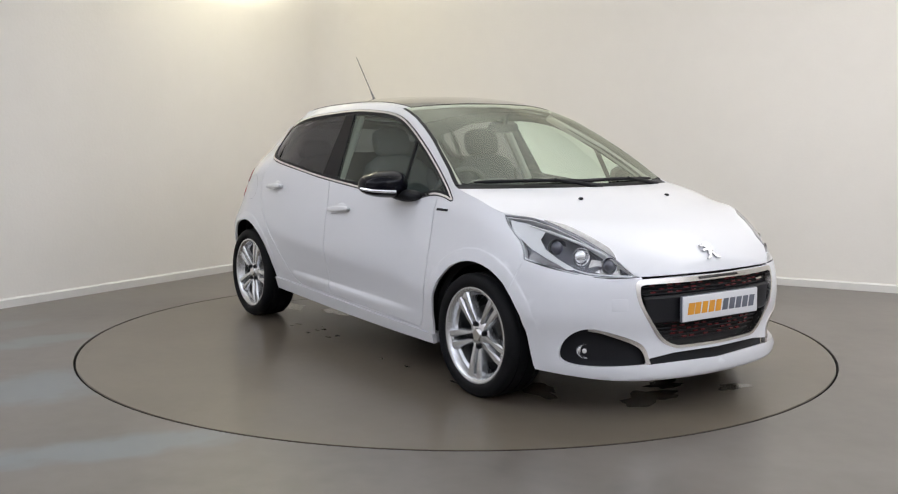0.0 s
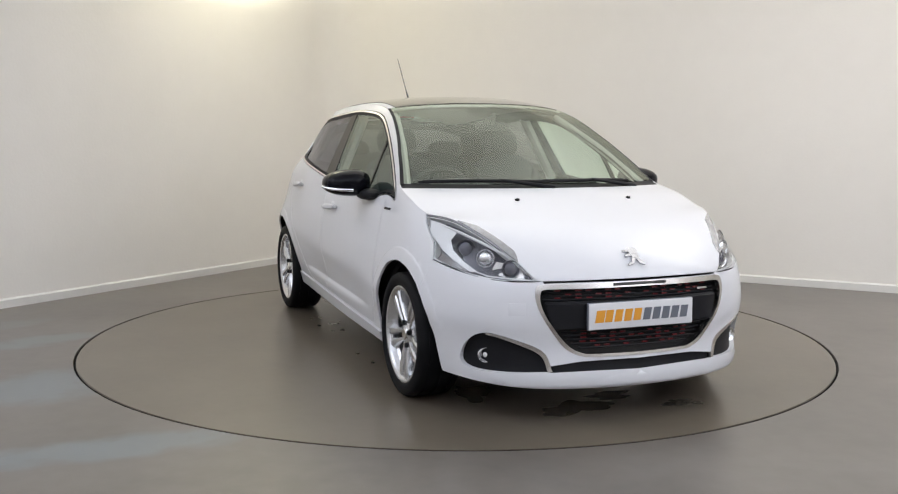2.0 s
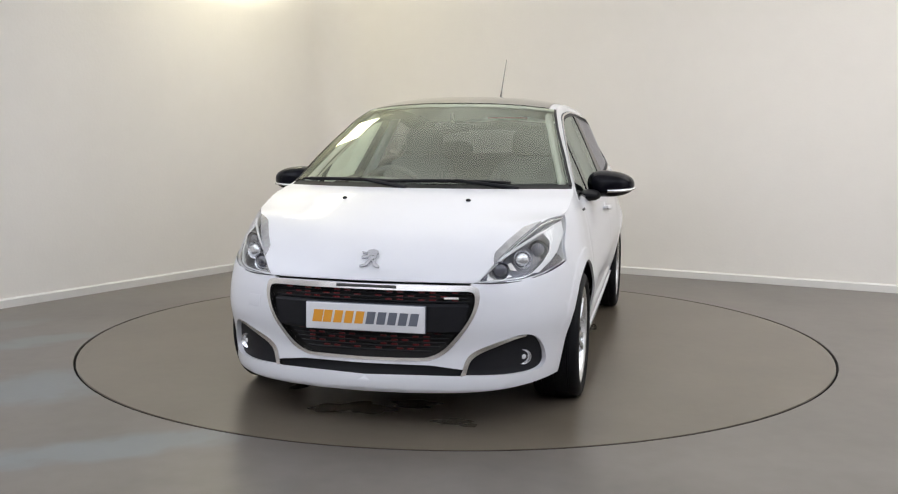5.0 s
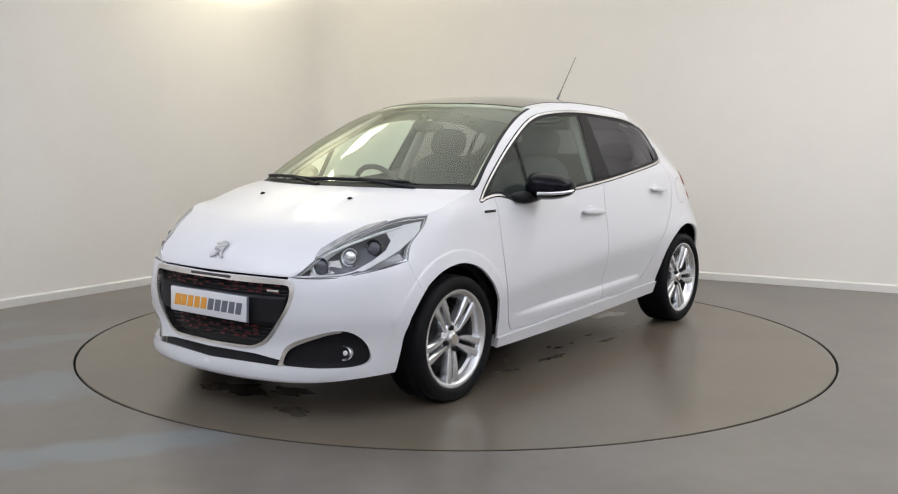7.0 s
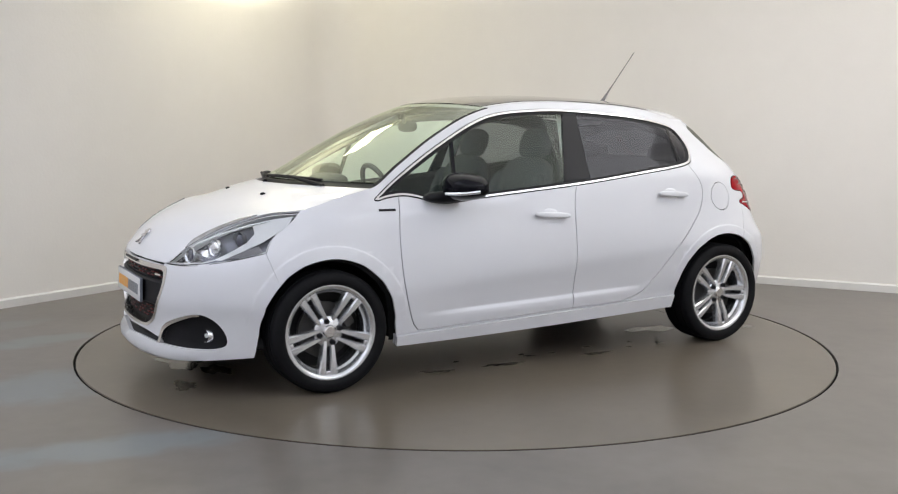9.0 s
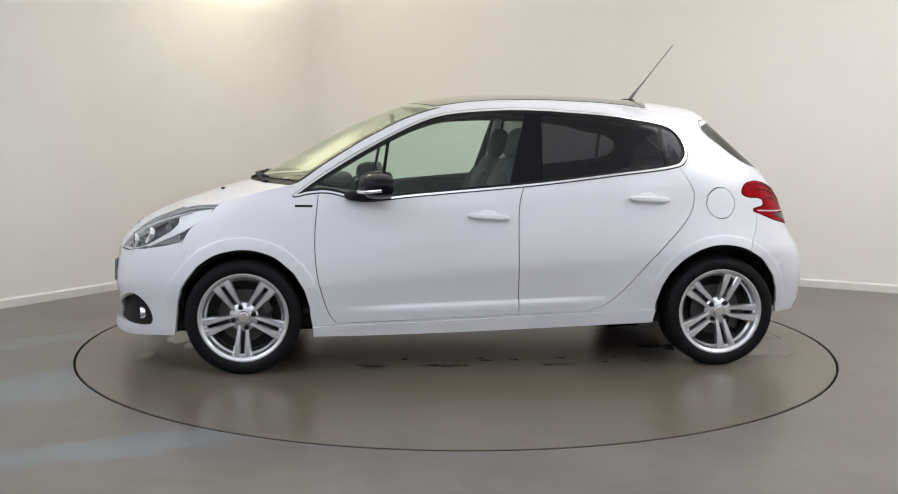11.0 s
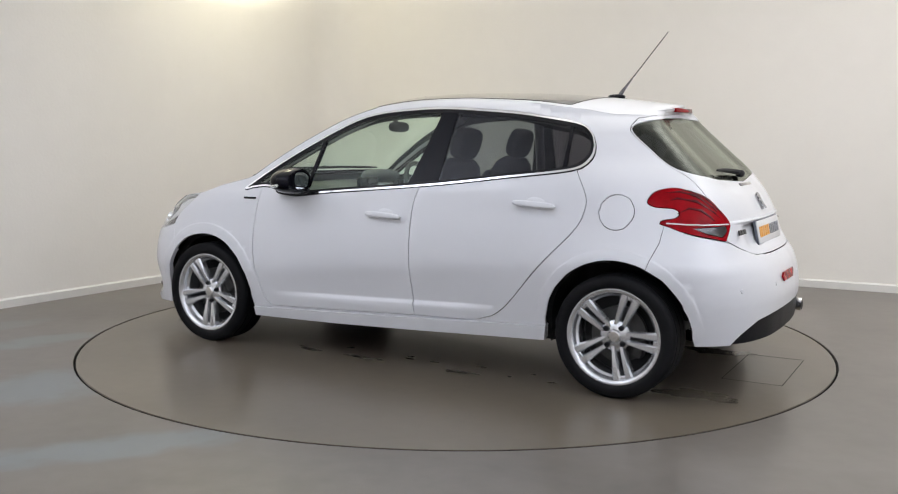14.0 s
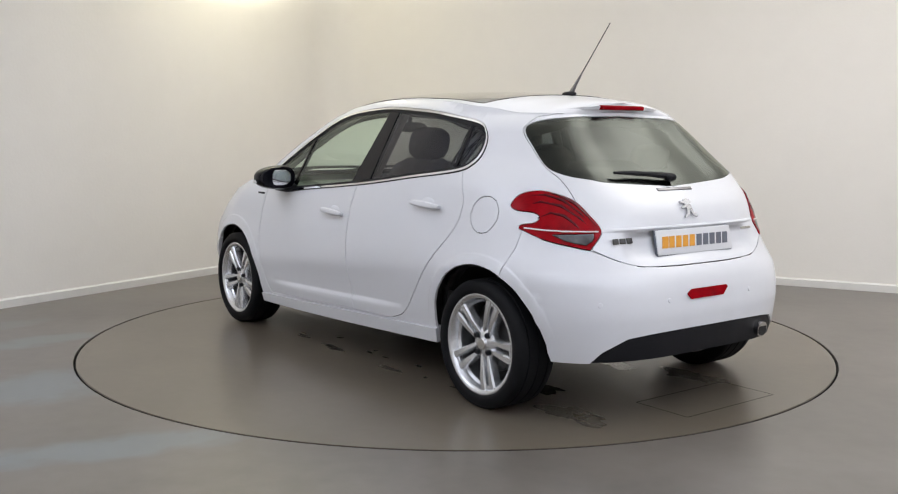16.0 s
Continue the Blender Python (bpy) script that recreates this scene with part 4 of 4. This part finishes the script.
part("tailgate_release", seat_on(box(-0.12, -0.009, -0.004, 0.12, 0.009, 0.004, 0.003), *on_skin(END, 0.995, 1)), M_SMOKE, hatch, "grey translucent tailgate handle strip")

# lamps
for hand in (1, -1):
    lamp = panel("headlight", ["headlight", "headlight_edge"], M_LENS, car, hand, sunk=0.002, rim=0.006, gap=0.001, label="clear headlight with chrome reflectors in a dark bezel")
    panel("lamp_bezel", ["headlight", "headlight_edge"], M_LAMPDARK, lamp, hand, sunk=0.045, rim=0.0, gap=-0.004)
    panel("lamp_edge", ["headlight_edge"], M_WHITELENS, lamp, hand, sunk=0.010, rim=0.03, gap=0.002, label="bright outline strip")

    def lamp_face(name, outline, deep, mat, label=""):
        """A shaped plate inside the lamp, behind the cover."""
        bm = bmesh.new()
        f = bm.faces.new([bm.verts.new(on_skin(find(y, z, 1, 0, A_FRONT), z, hand, -deep)[0]) for y, z in outline])
        made = bmesh.ops.extrude_face_region(bm, geom=[f])
        for v in made["geom"]:
            if isinstance(v, bmesh.types.BMVert):
                v.co.x -= 0.008
        bmesh.ops.triangulate(bm, faces=bm.faces)
        bmesh.ops.recalc_face_normals(bm, faces=bm.faces)
        part(name, bm, mat, lamp, label, smooth=False)

    lamp_face("chrome_wedge", [(0.750, 0.857), (0.718, 0.845), (0.692, 0.814), (0.721, 0.781), (0.726, 0.741), (0.706, 0.701), (0.671, 0.661), (0.696, 0.659), (0.735, 0.701), (0.755, 0.734), (0.767, 0.805)], 0.012, M_WHITELENS, "pale bright wedge at the lamp's outer end")
    lamp_face("side_marker", [(0.760, 0.722), (0.737, 0.699), (0.700, 0.660), (0.744, 0.675), (0.778, 0.693)], 0.010, M_SMOKE)
    lamp_face("reflector_plate", [(0.596, 0.718), (0.552, 0.713), (0.510, 0.704), (0.494, 0.674), (0.504, 0.643), (0.569, 0.647), (0.607, 0.662), (0.570, 0.681), (0.584, 0.691), (0.623, 0.681)], 0.040, M_SATIN)
    lamp_face("inner_panel", [(0.500, 0.699), (0.466, 0.664), (0.463, 0.641), (0.500, 0.646)], 0.028, M_LAMPDARK)
    look_way = Vector((0.92, 0.30 * hand, 0.08))
    for y, z, r, deep in ((0.549, 0.682, 0.036, 0.020), (0.690, 0.760, 0.040, 0.034), (0.632, 0.724, 0.037, 0.026)):
        p, n = on_skin(find(y, z, 1, 0, A_FRONT), z, hand, -deep)
        bm = lathe([(r * 0.35, -0.03), (r * 0.8, -0.008), (r, 0.006), (r * 1.06, 0.008), (r * 1.08, 0.002), (r * 1.0, -0.012)], 28)
        bm.transform(Matrix.Rotation(radians(90), 4, "X"))
        part("reflector_bowl", seat_on(bm, p, look_way), M_LAMPDARK if y > 0.68 else M_REFLECT, lamp)
        part("projector_lens", seat_on(egg(0, 0, 0.0, r * 0.80, r * 0.80, r * 0.42, 2.0, 18), p, look_way), M_REFLECT if 0.6 < y < 0.68 else M_PROJECTOR, lamp)
    for name, line, wide in (("light_strip", [(0.72, 0.838), (0.676, 0.813), (0.612, 0.772), (0.554, 0.733), (0.501, 0.697), (0.461, 0.672), (0.444, 0.644)], 0.0065), ("lower_strip", [(0.675, 0.66), (0.637, 0.645), (0.574, 0.639), (0.509, 0.635), (0.457, 0.632)], 0.0035)):
        pts = [on_skin(find(y, z, 1, 0, A_FRONT), z, hand, -0.010)[0] for y, z in line]
        part(name, tube(pts, [wide * 0.6] + [wide] * (len(pts) - 2) + [wide * 0.6], 8), M_WHITELENS, lamp, "bright strip along the lamp")
    # indicator lens that rises over the bonnet's edge
    b0, b1 = find(0.517, 0.700, 1, 0, A_FRONT), find(0.672, 0.850, 1, 0, A_FRONT)
    bm = bmesh.new()
    rows = []
    for i in range(17):
        f = i / 16
        wide = 0.072 * min(1.0, 1.6 * math.sin(math.pi * f) ** 0.8)
        row = []
        for j, (k, up) in enumerate(((0, 0.0), (0.0, 0.004), (0.5, 0.006), (0.92, 0.005), (1.0, 0.0))):
            q = lid(b0 + (b1 - b0) * f, 1.0 - wide * k)
            row.append(bm.verts.new((q[0], q[1] * hand, q[2] + up)))
        rows.append(row)
    for i in range(16):
        for j in range(4):
            bm.faces.new((rows[i][j], rows[i][j + 1], rows[i + 1][j + 1], rows[i + 1][j]))
    bmesh.ops.recalc_face_normals(bm, faces=bm.faces)
    part("indicator_lens", bm, M_INDICATOR, lamp, "ribbed grey indicator lens above the lamp")

    fog = panel("fog_housing", ["fog_housing"], M_TRIM, bumper, hand, sunk=0.022, rim=0.0, gap=-0.004, label="matt black fog lamp housing")
    panel("fog_trim", ["fog_trim"], M_SATIN, fog, hand, sunk=-0.004, rim=0.02, gap=0.0005, label="satin chrome blade")
    p, n = on_skin(find(0.652, 0.300, 1, 0, A_FRONT), 0.300, hand, -0.022)
    ahead = Vector((0.97, 0.22 * hand, 0.0))
    bm = lathe([(0.0, -0.012), (0.018, -0.010), (0.028, 0.002), (0.032, 0.005), (0.034, 0.002), (0.034, -0.02)], 28)
    bm.transform(Matrix.Rotation(radians(90), 4, "X"))
    lamp = part("fog_lamp", seat_on(bm, p, ahead), M_REFLECT, fog, "round clear fog lamp in a bright bowl")
    part("fog_lens", seat_on(egg(0, 0, -0.004, 0.012, 0.012, 0.009, 2.0, 18), p, ahead), M_WHITELENS, fog)

    tl = panel("taillight", ["taillight"], M_RED, car, hand, sunk=-0.004, rim=0.02, gap=0.002, label="red wraparound tail lamp")
    panel("taillight_lens", ["taillight_low"], M_REVERSE, tl, hand, sunk=-0.003, rim=0.01, gap=0.001, label="smoked reversing lens")
    pts = [on_skin(rear([(y, z)])[0][0], z, hand, 0.005)[0] for y, z in ((0.785, 0.838), (0.74, 0.832), (0.68, 0.829), (0.61, 0.829), (0.545, 0.828))]
    part("white_line", tube(pts, 0.0035, 8), M_WHITELENS, tl)
    for line in ([(0.770, 0.925), (0.715, 0.950), (0.655, 0.935), (0.605, 0.885), (0.578, 0.850)], [(0.735, 0.975), (0.690, 0.980), (0.640, 0.960), (0.595, 0.905), (0.560, 0.850)],
                 [(0.745, 0.882), (0.700, 0.905), (0.660, 0.895), (0.632, 0.862), (0.620, 0.842)], [(0.690, 0.990), (0.650, 0.982), (0.604, 0.950), (0.570, 0.893), (0.541, 0.838)]):  # darker claws
        pts = [on_skin(rear([(y, z)])[0][0], z, hand, 0.001)[0] for y, z in line]
        part("lens_rib", tube(pts, [0.003, 0.006, 0.008, 0.006, 0.003], 8), M_REDDEEP, tl)
    for z, y in ((0.53, 0.62), (0.53, 0.28)):
        bm = lathe([(0.0, 0.003), (0.009, 0.0025), (0.011, 0.0)], 16)
        bm.transform(Matrix.Rotation(radians(90), 4, "X"))
        part("parking_sensor", seat_on(bm, *on_skin(find(y, z, 1, A_REAR, END), z, hand)), M_PAINT, tail_bumper)
bm = bmesh.new()
fogpts = [(-0.14, 0.004), (-0.11, 0.022), (0.13, 0.022), (0.14, 0.012), (0.10, -0.022), (-0.12, -0.022)]
prism(fogpts, 0, 0.006, bm)
part("rear_fog_lamp", seat_on(bm, *on_skin(END - 0.036, 0.548, 1, 0.001)), M_RED, tail_bumper, "red rear fog lamp", smooth=False)
part("brake_light", box(-1.343, -0.150, 1.361, -1.30, 0.150, 1.383, 0.006), M_RED, rear_roof, "red high-level brake light")
bm = tube([(-1.70, -0.37, 0.336), (-1.86, -0.37, 0.338), (-1.918, -0.37, 0.332)], [0.030, 0.033, 0.036], 24)
part("exhaust_tip", bm, M_CHROME, car, "round chrome exhaust tip")
# flat dark disc over the closed pipe end, painted as the hollow's shade
bm = bmesh.new()
bmesh.ops.create_circle(bm, cap_ends=True, segments=20, radius=0.030, matrix=Matrix.Translation((-1.9195, -0.37, 0.332)) @ Matrix.Rotation(radians(90), 4, "Y"))
part("exhaust_bore_shade", bm, M_GAP, car, smooth=False)

# spoiler lip
bm = bmesh.new()
rows = []
for i in range(33):
    y = -0.462 + 0.924 * i / 32
    s = (abs(y) / 0.462)
    back = -1.335 + 0.11 * s ** 2.6
    zt = 1.386 - 0.034 * s ** 2 - 0.02 * s ** 8
    rows.append([bm.verts.new(c) for c in ((back + 0.12, y, zt + 0.004), (back + 0.03, y, zt + 0.004), (back - 0.005, y, zt - 0.004), (back, y, zt - 0.018), (back + 0.06, y, zt - 0.034), (back + 0.12, y, zt - 0.036))])
for i in range(32):
    for j in range(5):
        bm.faces.new((rows[i][j], rows[i][j + 1], rows[i + 1][j + 1], rows[i + 1][j]))
bmesh.ops.recalc_face_normals(bm, faces=bm.faces)
part("spoiler", bm, M_PAINT, rear_roof)

# door handles
for hand in (1, -1):
    for x, z in ((0.0, 0.812), (-0.855, 0.902)):
        p, n = on_skin(find(x, z, 0, 0, END), z, hand)
        up = Vector((-0.06, 0, 1)).normalized()
        cup = egg(0, 0.016, -0.012, 0.066, 0.030, 0.018, 2.0, 24)
        h = part("handle_cup", seat_on(cup, p, n, up), M_PAINT, car)
        bm = egg(0, 0, 0.026, 0.112, 0.0155, 0.011, 3.2, 24)
        egg(-0.085, 0, 0.012, 0.018, 0.011, 0.014, 2.6, 12, bm)
        egg(0.085, 0, 0.012, 0.018, 0.011, 0.014, 2.6, 12, bm)
        part("door_handle", seat_on(bm, p, n, up), M_PAINT, car, "white pull handle")

# door mirrors
for hand in (1, -1):
    bm = egg(0.570, 0.902 * hand, 0.985, 0.102, 0.124, 0.076, 2.5, 32)
    for v in bm.verts:  # tapered towards the outer tip, flat at the back
        k = (v.co.y * hand - 0.785) / 0.24
        v.co.z = 0.985 + (v.co.z - 0.985) * (1.05 - 0.28 * k) - 0.006 * k
        v.co.x = max(v.co.x, 0.513) + 0.02 * (0.5 - k)
    mr = part("door_mirror", bm, M_BLACK, car, "gloss black door mirror with a silver strip")
    pts = [(0.564, 1.027 * hand, 0.962), (0.626, 1.005 * hand, 0.955), (0.664, 0.956 * hand, 0.951), (0.680, 0.892 * hand, 0.949)]
    part("indicator_strip", tube(pts, 0.0085, 8), M_REFLECT, mr, "silver indicator strip")
    bm = egg(0.5118, 0.902 * hand, 0.984, 0.0025, 0.078, 0.045, 2.6, 24)
    part("mirror_glass", bm, M_MIRROR, mr)
    bm = egg(0.640, 0.800 * hand, 0.925, 0.110, 0.055, 0.030, 2.6, 20)
    part("mirror_foot", bm, M_TRIM, mr)

# aerial, washer jets, wipers
bm = egg(-0.965, 0, 1.450, 0.050, 0.019, 0.014, 2.2, 18)
aerial = part("aerial", bm, M_TRIM, car, "black roof aerial with a thin rod")
part("aerial_rod", tube([(-0.985, 0, 1.462), (-1.01, 0, 1.496), (-1.06, 0, 1.559), (-1.241, 0, 1.786)], [0.013, 0.008, 0.0036, 0.0026], 8), M_SMOKE, aerial)
for hand in (1, -1):
    for k in np.linspace(0.3, 1.0, 200):
        q = lid(A_COWL * k, 0.42 * hand)
        if q[0] < 1.42:
            break
    part("washer_jet", egg(1.42, 0.304 * hand, float(q[2]) + 0.003, 0.014, 0.012, 0.008, 2.0, 14), M_TRIM, bonnet)


def over_screen(a, v, h):
    q = lid(a, v)
    return (q[0], q[1], q[2] + h)


for v0, v1, name in ((0.62, -0.28, 0), (-0.10, -0.90, 1)):
    pts = [over_screen(A_GLASS0 - 0.015 + 0.02 * math.sin(k * math.pi / 10), v0 + (v1 - v0) * k / 10, 0.018) for k in range(11)]
    w = part("wiper", tube(pts, [0.006] + [0.009] * 9 + [0.004], 8), M_TRIM, car, "black windscreen wiper")
    part("wiper_arm", tube([over_screen(A_COWL + 0.01, v0 + 0.05, 0.0), over_screen(A_GLASS0 - 0.02, (v0 + v1) / 2 + 0.1, 0.03)], [0.012, 0.007], 8), M_TRIM, w)
pts = [on_skin(find(abs(y), z, 1, A_REAR, END), z, 1 if y >= 0 else -1, 0.022)[0] for y, z in ((-0.02, 1.035), (0.12, 1.048), (0.24, 1.055), (0.34, 1.058))]
rw = part("rear_wiper", tube(pts, [0.016, 0.012, 0.010, 0.006], 8), M_TRIM, hatch, "black rear wiper")
part("wiper_pivot", egg(*on_skin(END, 1.033, 1, 0.02)[0], 0.022, 0.035, 0.020, 2.4, 16), M_TRIM, hatch)

# ---- cabin ----
part("cabin_floor", box(-1.5, -0.66, 0.27, 1.2, 0.66, 0.33, 0.02), M_DASH, car)
bm = box(0.62, -0.68, 0.62, 1.18, 0.68, 0.93, 0.06)
for v in bm.verts:
    v.co.z -= 0.10 * smooth((0.85 - v.co.x) / 0.3) * (v.co.z > 0.8)
part("dashboard", bm, M_DASH, car, "dark grey dashboard")
part("instrument_hood", egg(0.80, -0.34, 0.965, 0.10, 0.16, 0.045, 2.6, 20), M_DASH, car)
part("centre_screen", box(0.66, -0.10, 0.86, 0.69, 0.10, 0.97, 0.008), M_BLACK, car)
part("console", box(-0.2, -0.10, 0.33, 0.75, 0.10, 0.60, 0.03), M_DASH, car)
# steering wheel, on the car's right
bm = bmesh.new()
rim_pts = [(0.175 * math.cos(2 * math.pi * k / 32), 0.165 * math.sin(2 * math.pi * k / 32), 0) for k in range(33)]
tube(rim_pts, 0.016, 8, bm)
egg(0, -0.01, -0.01, 0.062, 0.055, 0.028, 2.4, 16, bm)
for t in (0, 180, 270):
    tube([(0.04 * math.cos(radians(t)), 0.04 * math.sin(radians(t)), -0.008), (0.17 * math.cos(radians(t)), 0.16 * math.sin(radians(t)), 0)], 0.014, 8, bm)
part("steering_wheel", seat_on(bm, Vector((0.47, -0.34, 0.90)), Vector((-0.92, 0, 0.40))), M_DASH, car)


def seat(x, y, wide, name):
    """A seat with cushion, leaning backrest, side bolsters and a headrest on two rods."""
    s = part(name, egg(x + 0.02, y, 0.50, 0.27, wide, 0.09, 3.4, 24), M_CLOTH, car, "dark grey cloth seat")
    lean = Matrix.Translation((x - 0.22, y, 0.50)) @ Matrix.Rotation(radians(-18), 4, "Y")
    bm = egg(0, 0, 0.30, 0.075, wide * 0.98, 0.34, 3.6, 24)
    for hnd in (1, -1):
        egg(0.05, hnd * wide * 0.82, 0.28, 0.055, 0.045, 0.26, 2.6, 16, bm)
    bm.transform(lean)
    part("backrest", bm, M_CLOTH, s)
    for hy in ((0,) if wide < 0.4 else (-0.36, 0.36)):
        bm = egg(0.0, hy, 0.725 if wide < 0.4 else 0.66, 0.050, 0.125, 0.090 if wide < 0.4 else 0.065, 3.4, 20)
        bm.transform(lean)
        part("headrest", bm, M_CLOTH, s)
        for d in (-0.06, 0.06):
            bm = tube([(0, hy + d, 0.60), (0, hy + d, 0.70)], 0.007, 8)
            bm.transform(lean)
            part("headrest_rod", bm, M_STEEL, s)
    return s


seat(0.22, 0.35, 0.25, "front_seat")
seat(0.22, -0.35, 0.25, "front_seat")
seat(-0.78, 0.0, 0.60, "rear_seat")
part("cabin_mirror", egg(0.44, 0.0, 1.285, 0.020, 0.11, 0.032, 2.8, 20), M_TRIM, car, "black cabin mirror")
part("cabin_mirror_stem", tube([(0.46, 0, 1.30), (0.47, 0, 1.36)], 0.014, 8), M_TRIM, car)
part("parcel_shelf", box(-1.50, -0.55, 0.90, -1.16, 0.55, 0.92, 0.006), M_DASH, car)
for hand in (1, -1):
    part("pillar_lining", tube([(0.95, 0.69 * hand, 0.97), (0.62, 0.60 * hand, 1.17), (0.25, 0.515 * hand, 1.345)], 0.022, 8), M_LINING, car)
    part("pillar_lining", tube([(-0.20, 0.735 * hand, 0.95), (-0.26, 0.545 * hand, 1.35)], 0.030, 8), M_LINING, car)


# wet patches and steel edge of the turntable
def wet(cx, cy, rx, ry, seed):
    """A thin film of water with an uneven outline."""
    rnd = random.Random(seed)
    ph = [rnd.uniform(0, 6.28) for _ in range(5)]
    pts = []
    for k in range(64):
        t = 2 * math.pi * k / 64
        f = 1 + 0.22 * math.sin(2 * t + ph[0]) + 0.18 * math.sin(3 * t + ph[1]) + 0.13 * math.sin(5 * t + ph[2]) + 0.07 * math.sin(9 * t + ph[3]) + 0.05 * math.sin(14 * t + ph[4])
        pts.append((cx + rx * f * math.cos(t), cy + ry * f * math.sin(t)))
    return part("wet_patch", prism(pts, 0.0003, 0.0008), M_WATER, turntable, "thin shiny patch of water", smooth=False)


for k, (x, y, rx, ry) in enumerate(((-1.45, -0.45, 0.16, 0.09), (-1.05, -0.30, 0.12, 0.07), (1.75, -0.15, 0.10, 0.16), (1.85, 0.35, 0.06, 0.08), (1.62, 0.1, 0.06, 0.12), (-1.6, 0.55, 0.16, 0.10), (-1.15, 0.35, 0.15, 0.08),
                                   (1.35, -0.5, 0.14, 0.08), (0.2, 0.72, 0.10, 0.03), (0.6, 0.7, 0.07, 0.025), (-0.4, 0.74, 0.08, 0.03))):
    wet(x - 0.07, y + 0.07, rx, ry, k + 3)
rnd = random.Random(11)
for k in range(26):  # drops that fell from the sills
    wet(rnd.uniform(-1.0, 1.0), rnd.choice((-0.62, 0.70)) + rnd.uniform(-0.10, 0.10), rnd.uniform(0.012, 0.032), rnd.uniform(0.008, 0.016), k + 40)
bm = bmesh.new()
rings = [[bm.verts.new((math.cos(2 * math.pi * i / SEG) * r, math.sin(2 * math.pi * i / SEG) * r, z)) for i in range(SEG)] for r, z in ((R_DISC + 0.0005, -0.04), (R_DISC + 0.003, -0.0015), (R_DISC + 0.003, -0.04))]
for k in range(2):
    for i in range(SEG):
        bm.faces.new((rings[k][i], rings[k][(i + 1) % SEG], rings[k + 1][(i + 1) % SEG], rings[k + 1][i]))
ring_mesh = bm
for x0, y0, x1, y1 in ((-2.0, -0.40, -1.70, -0.397), (-2.0, 0.24, -1.70, 0.243), (-1.702, -0.40, -1.698, 0.243), (-2.002, -0.40, -1.998, 0.243)):
    part("hatch_joint", box(x0, y0, 0.0003, x1, y1, 0.0011), M_GAP, turntable, smooth=False)
part("edge_ring", ring_mesh, M_TRIM, turntable, "dark steel edge of the turntable")


def motions():
    turns = [(0.0, -53.9), (0.5, -54.99), (1.0, -57.7), (1.5, -62.0), (2.0, -67.85), (2.5, -73.7), (4.5, -97.2), (7.0, -126.6), (9.0, -150.1), (11.5, -179.4), (14.0, -208.8), (16.0, -232.3)]
    walk(car, [(t, pose(0, 0, 0, 0, 0, a) @ pose(-0.0711, 0.068, 0)) for t, a in turns])
    walk(turntable, [(t, pose(0, 0, 0, 0, 0, a)) for t, a in turns])


motions()
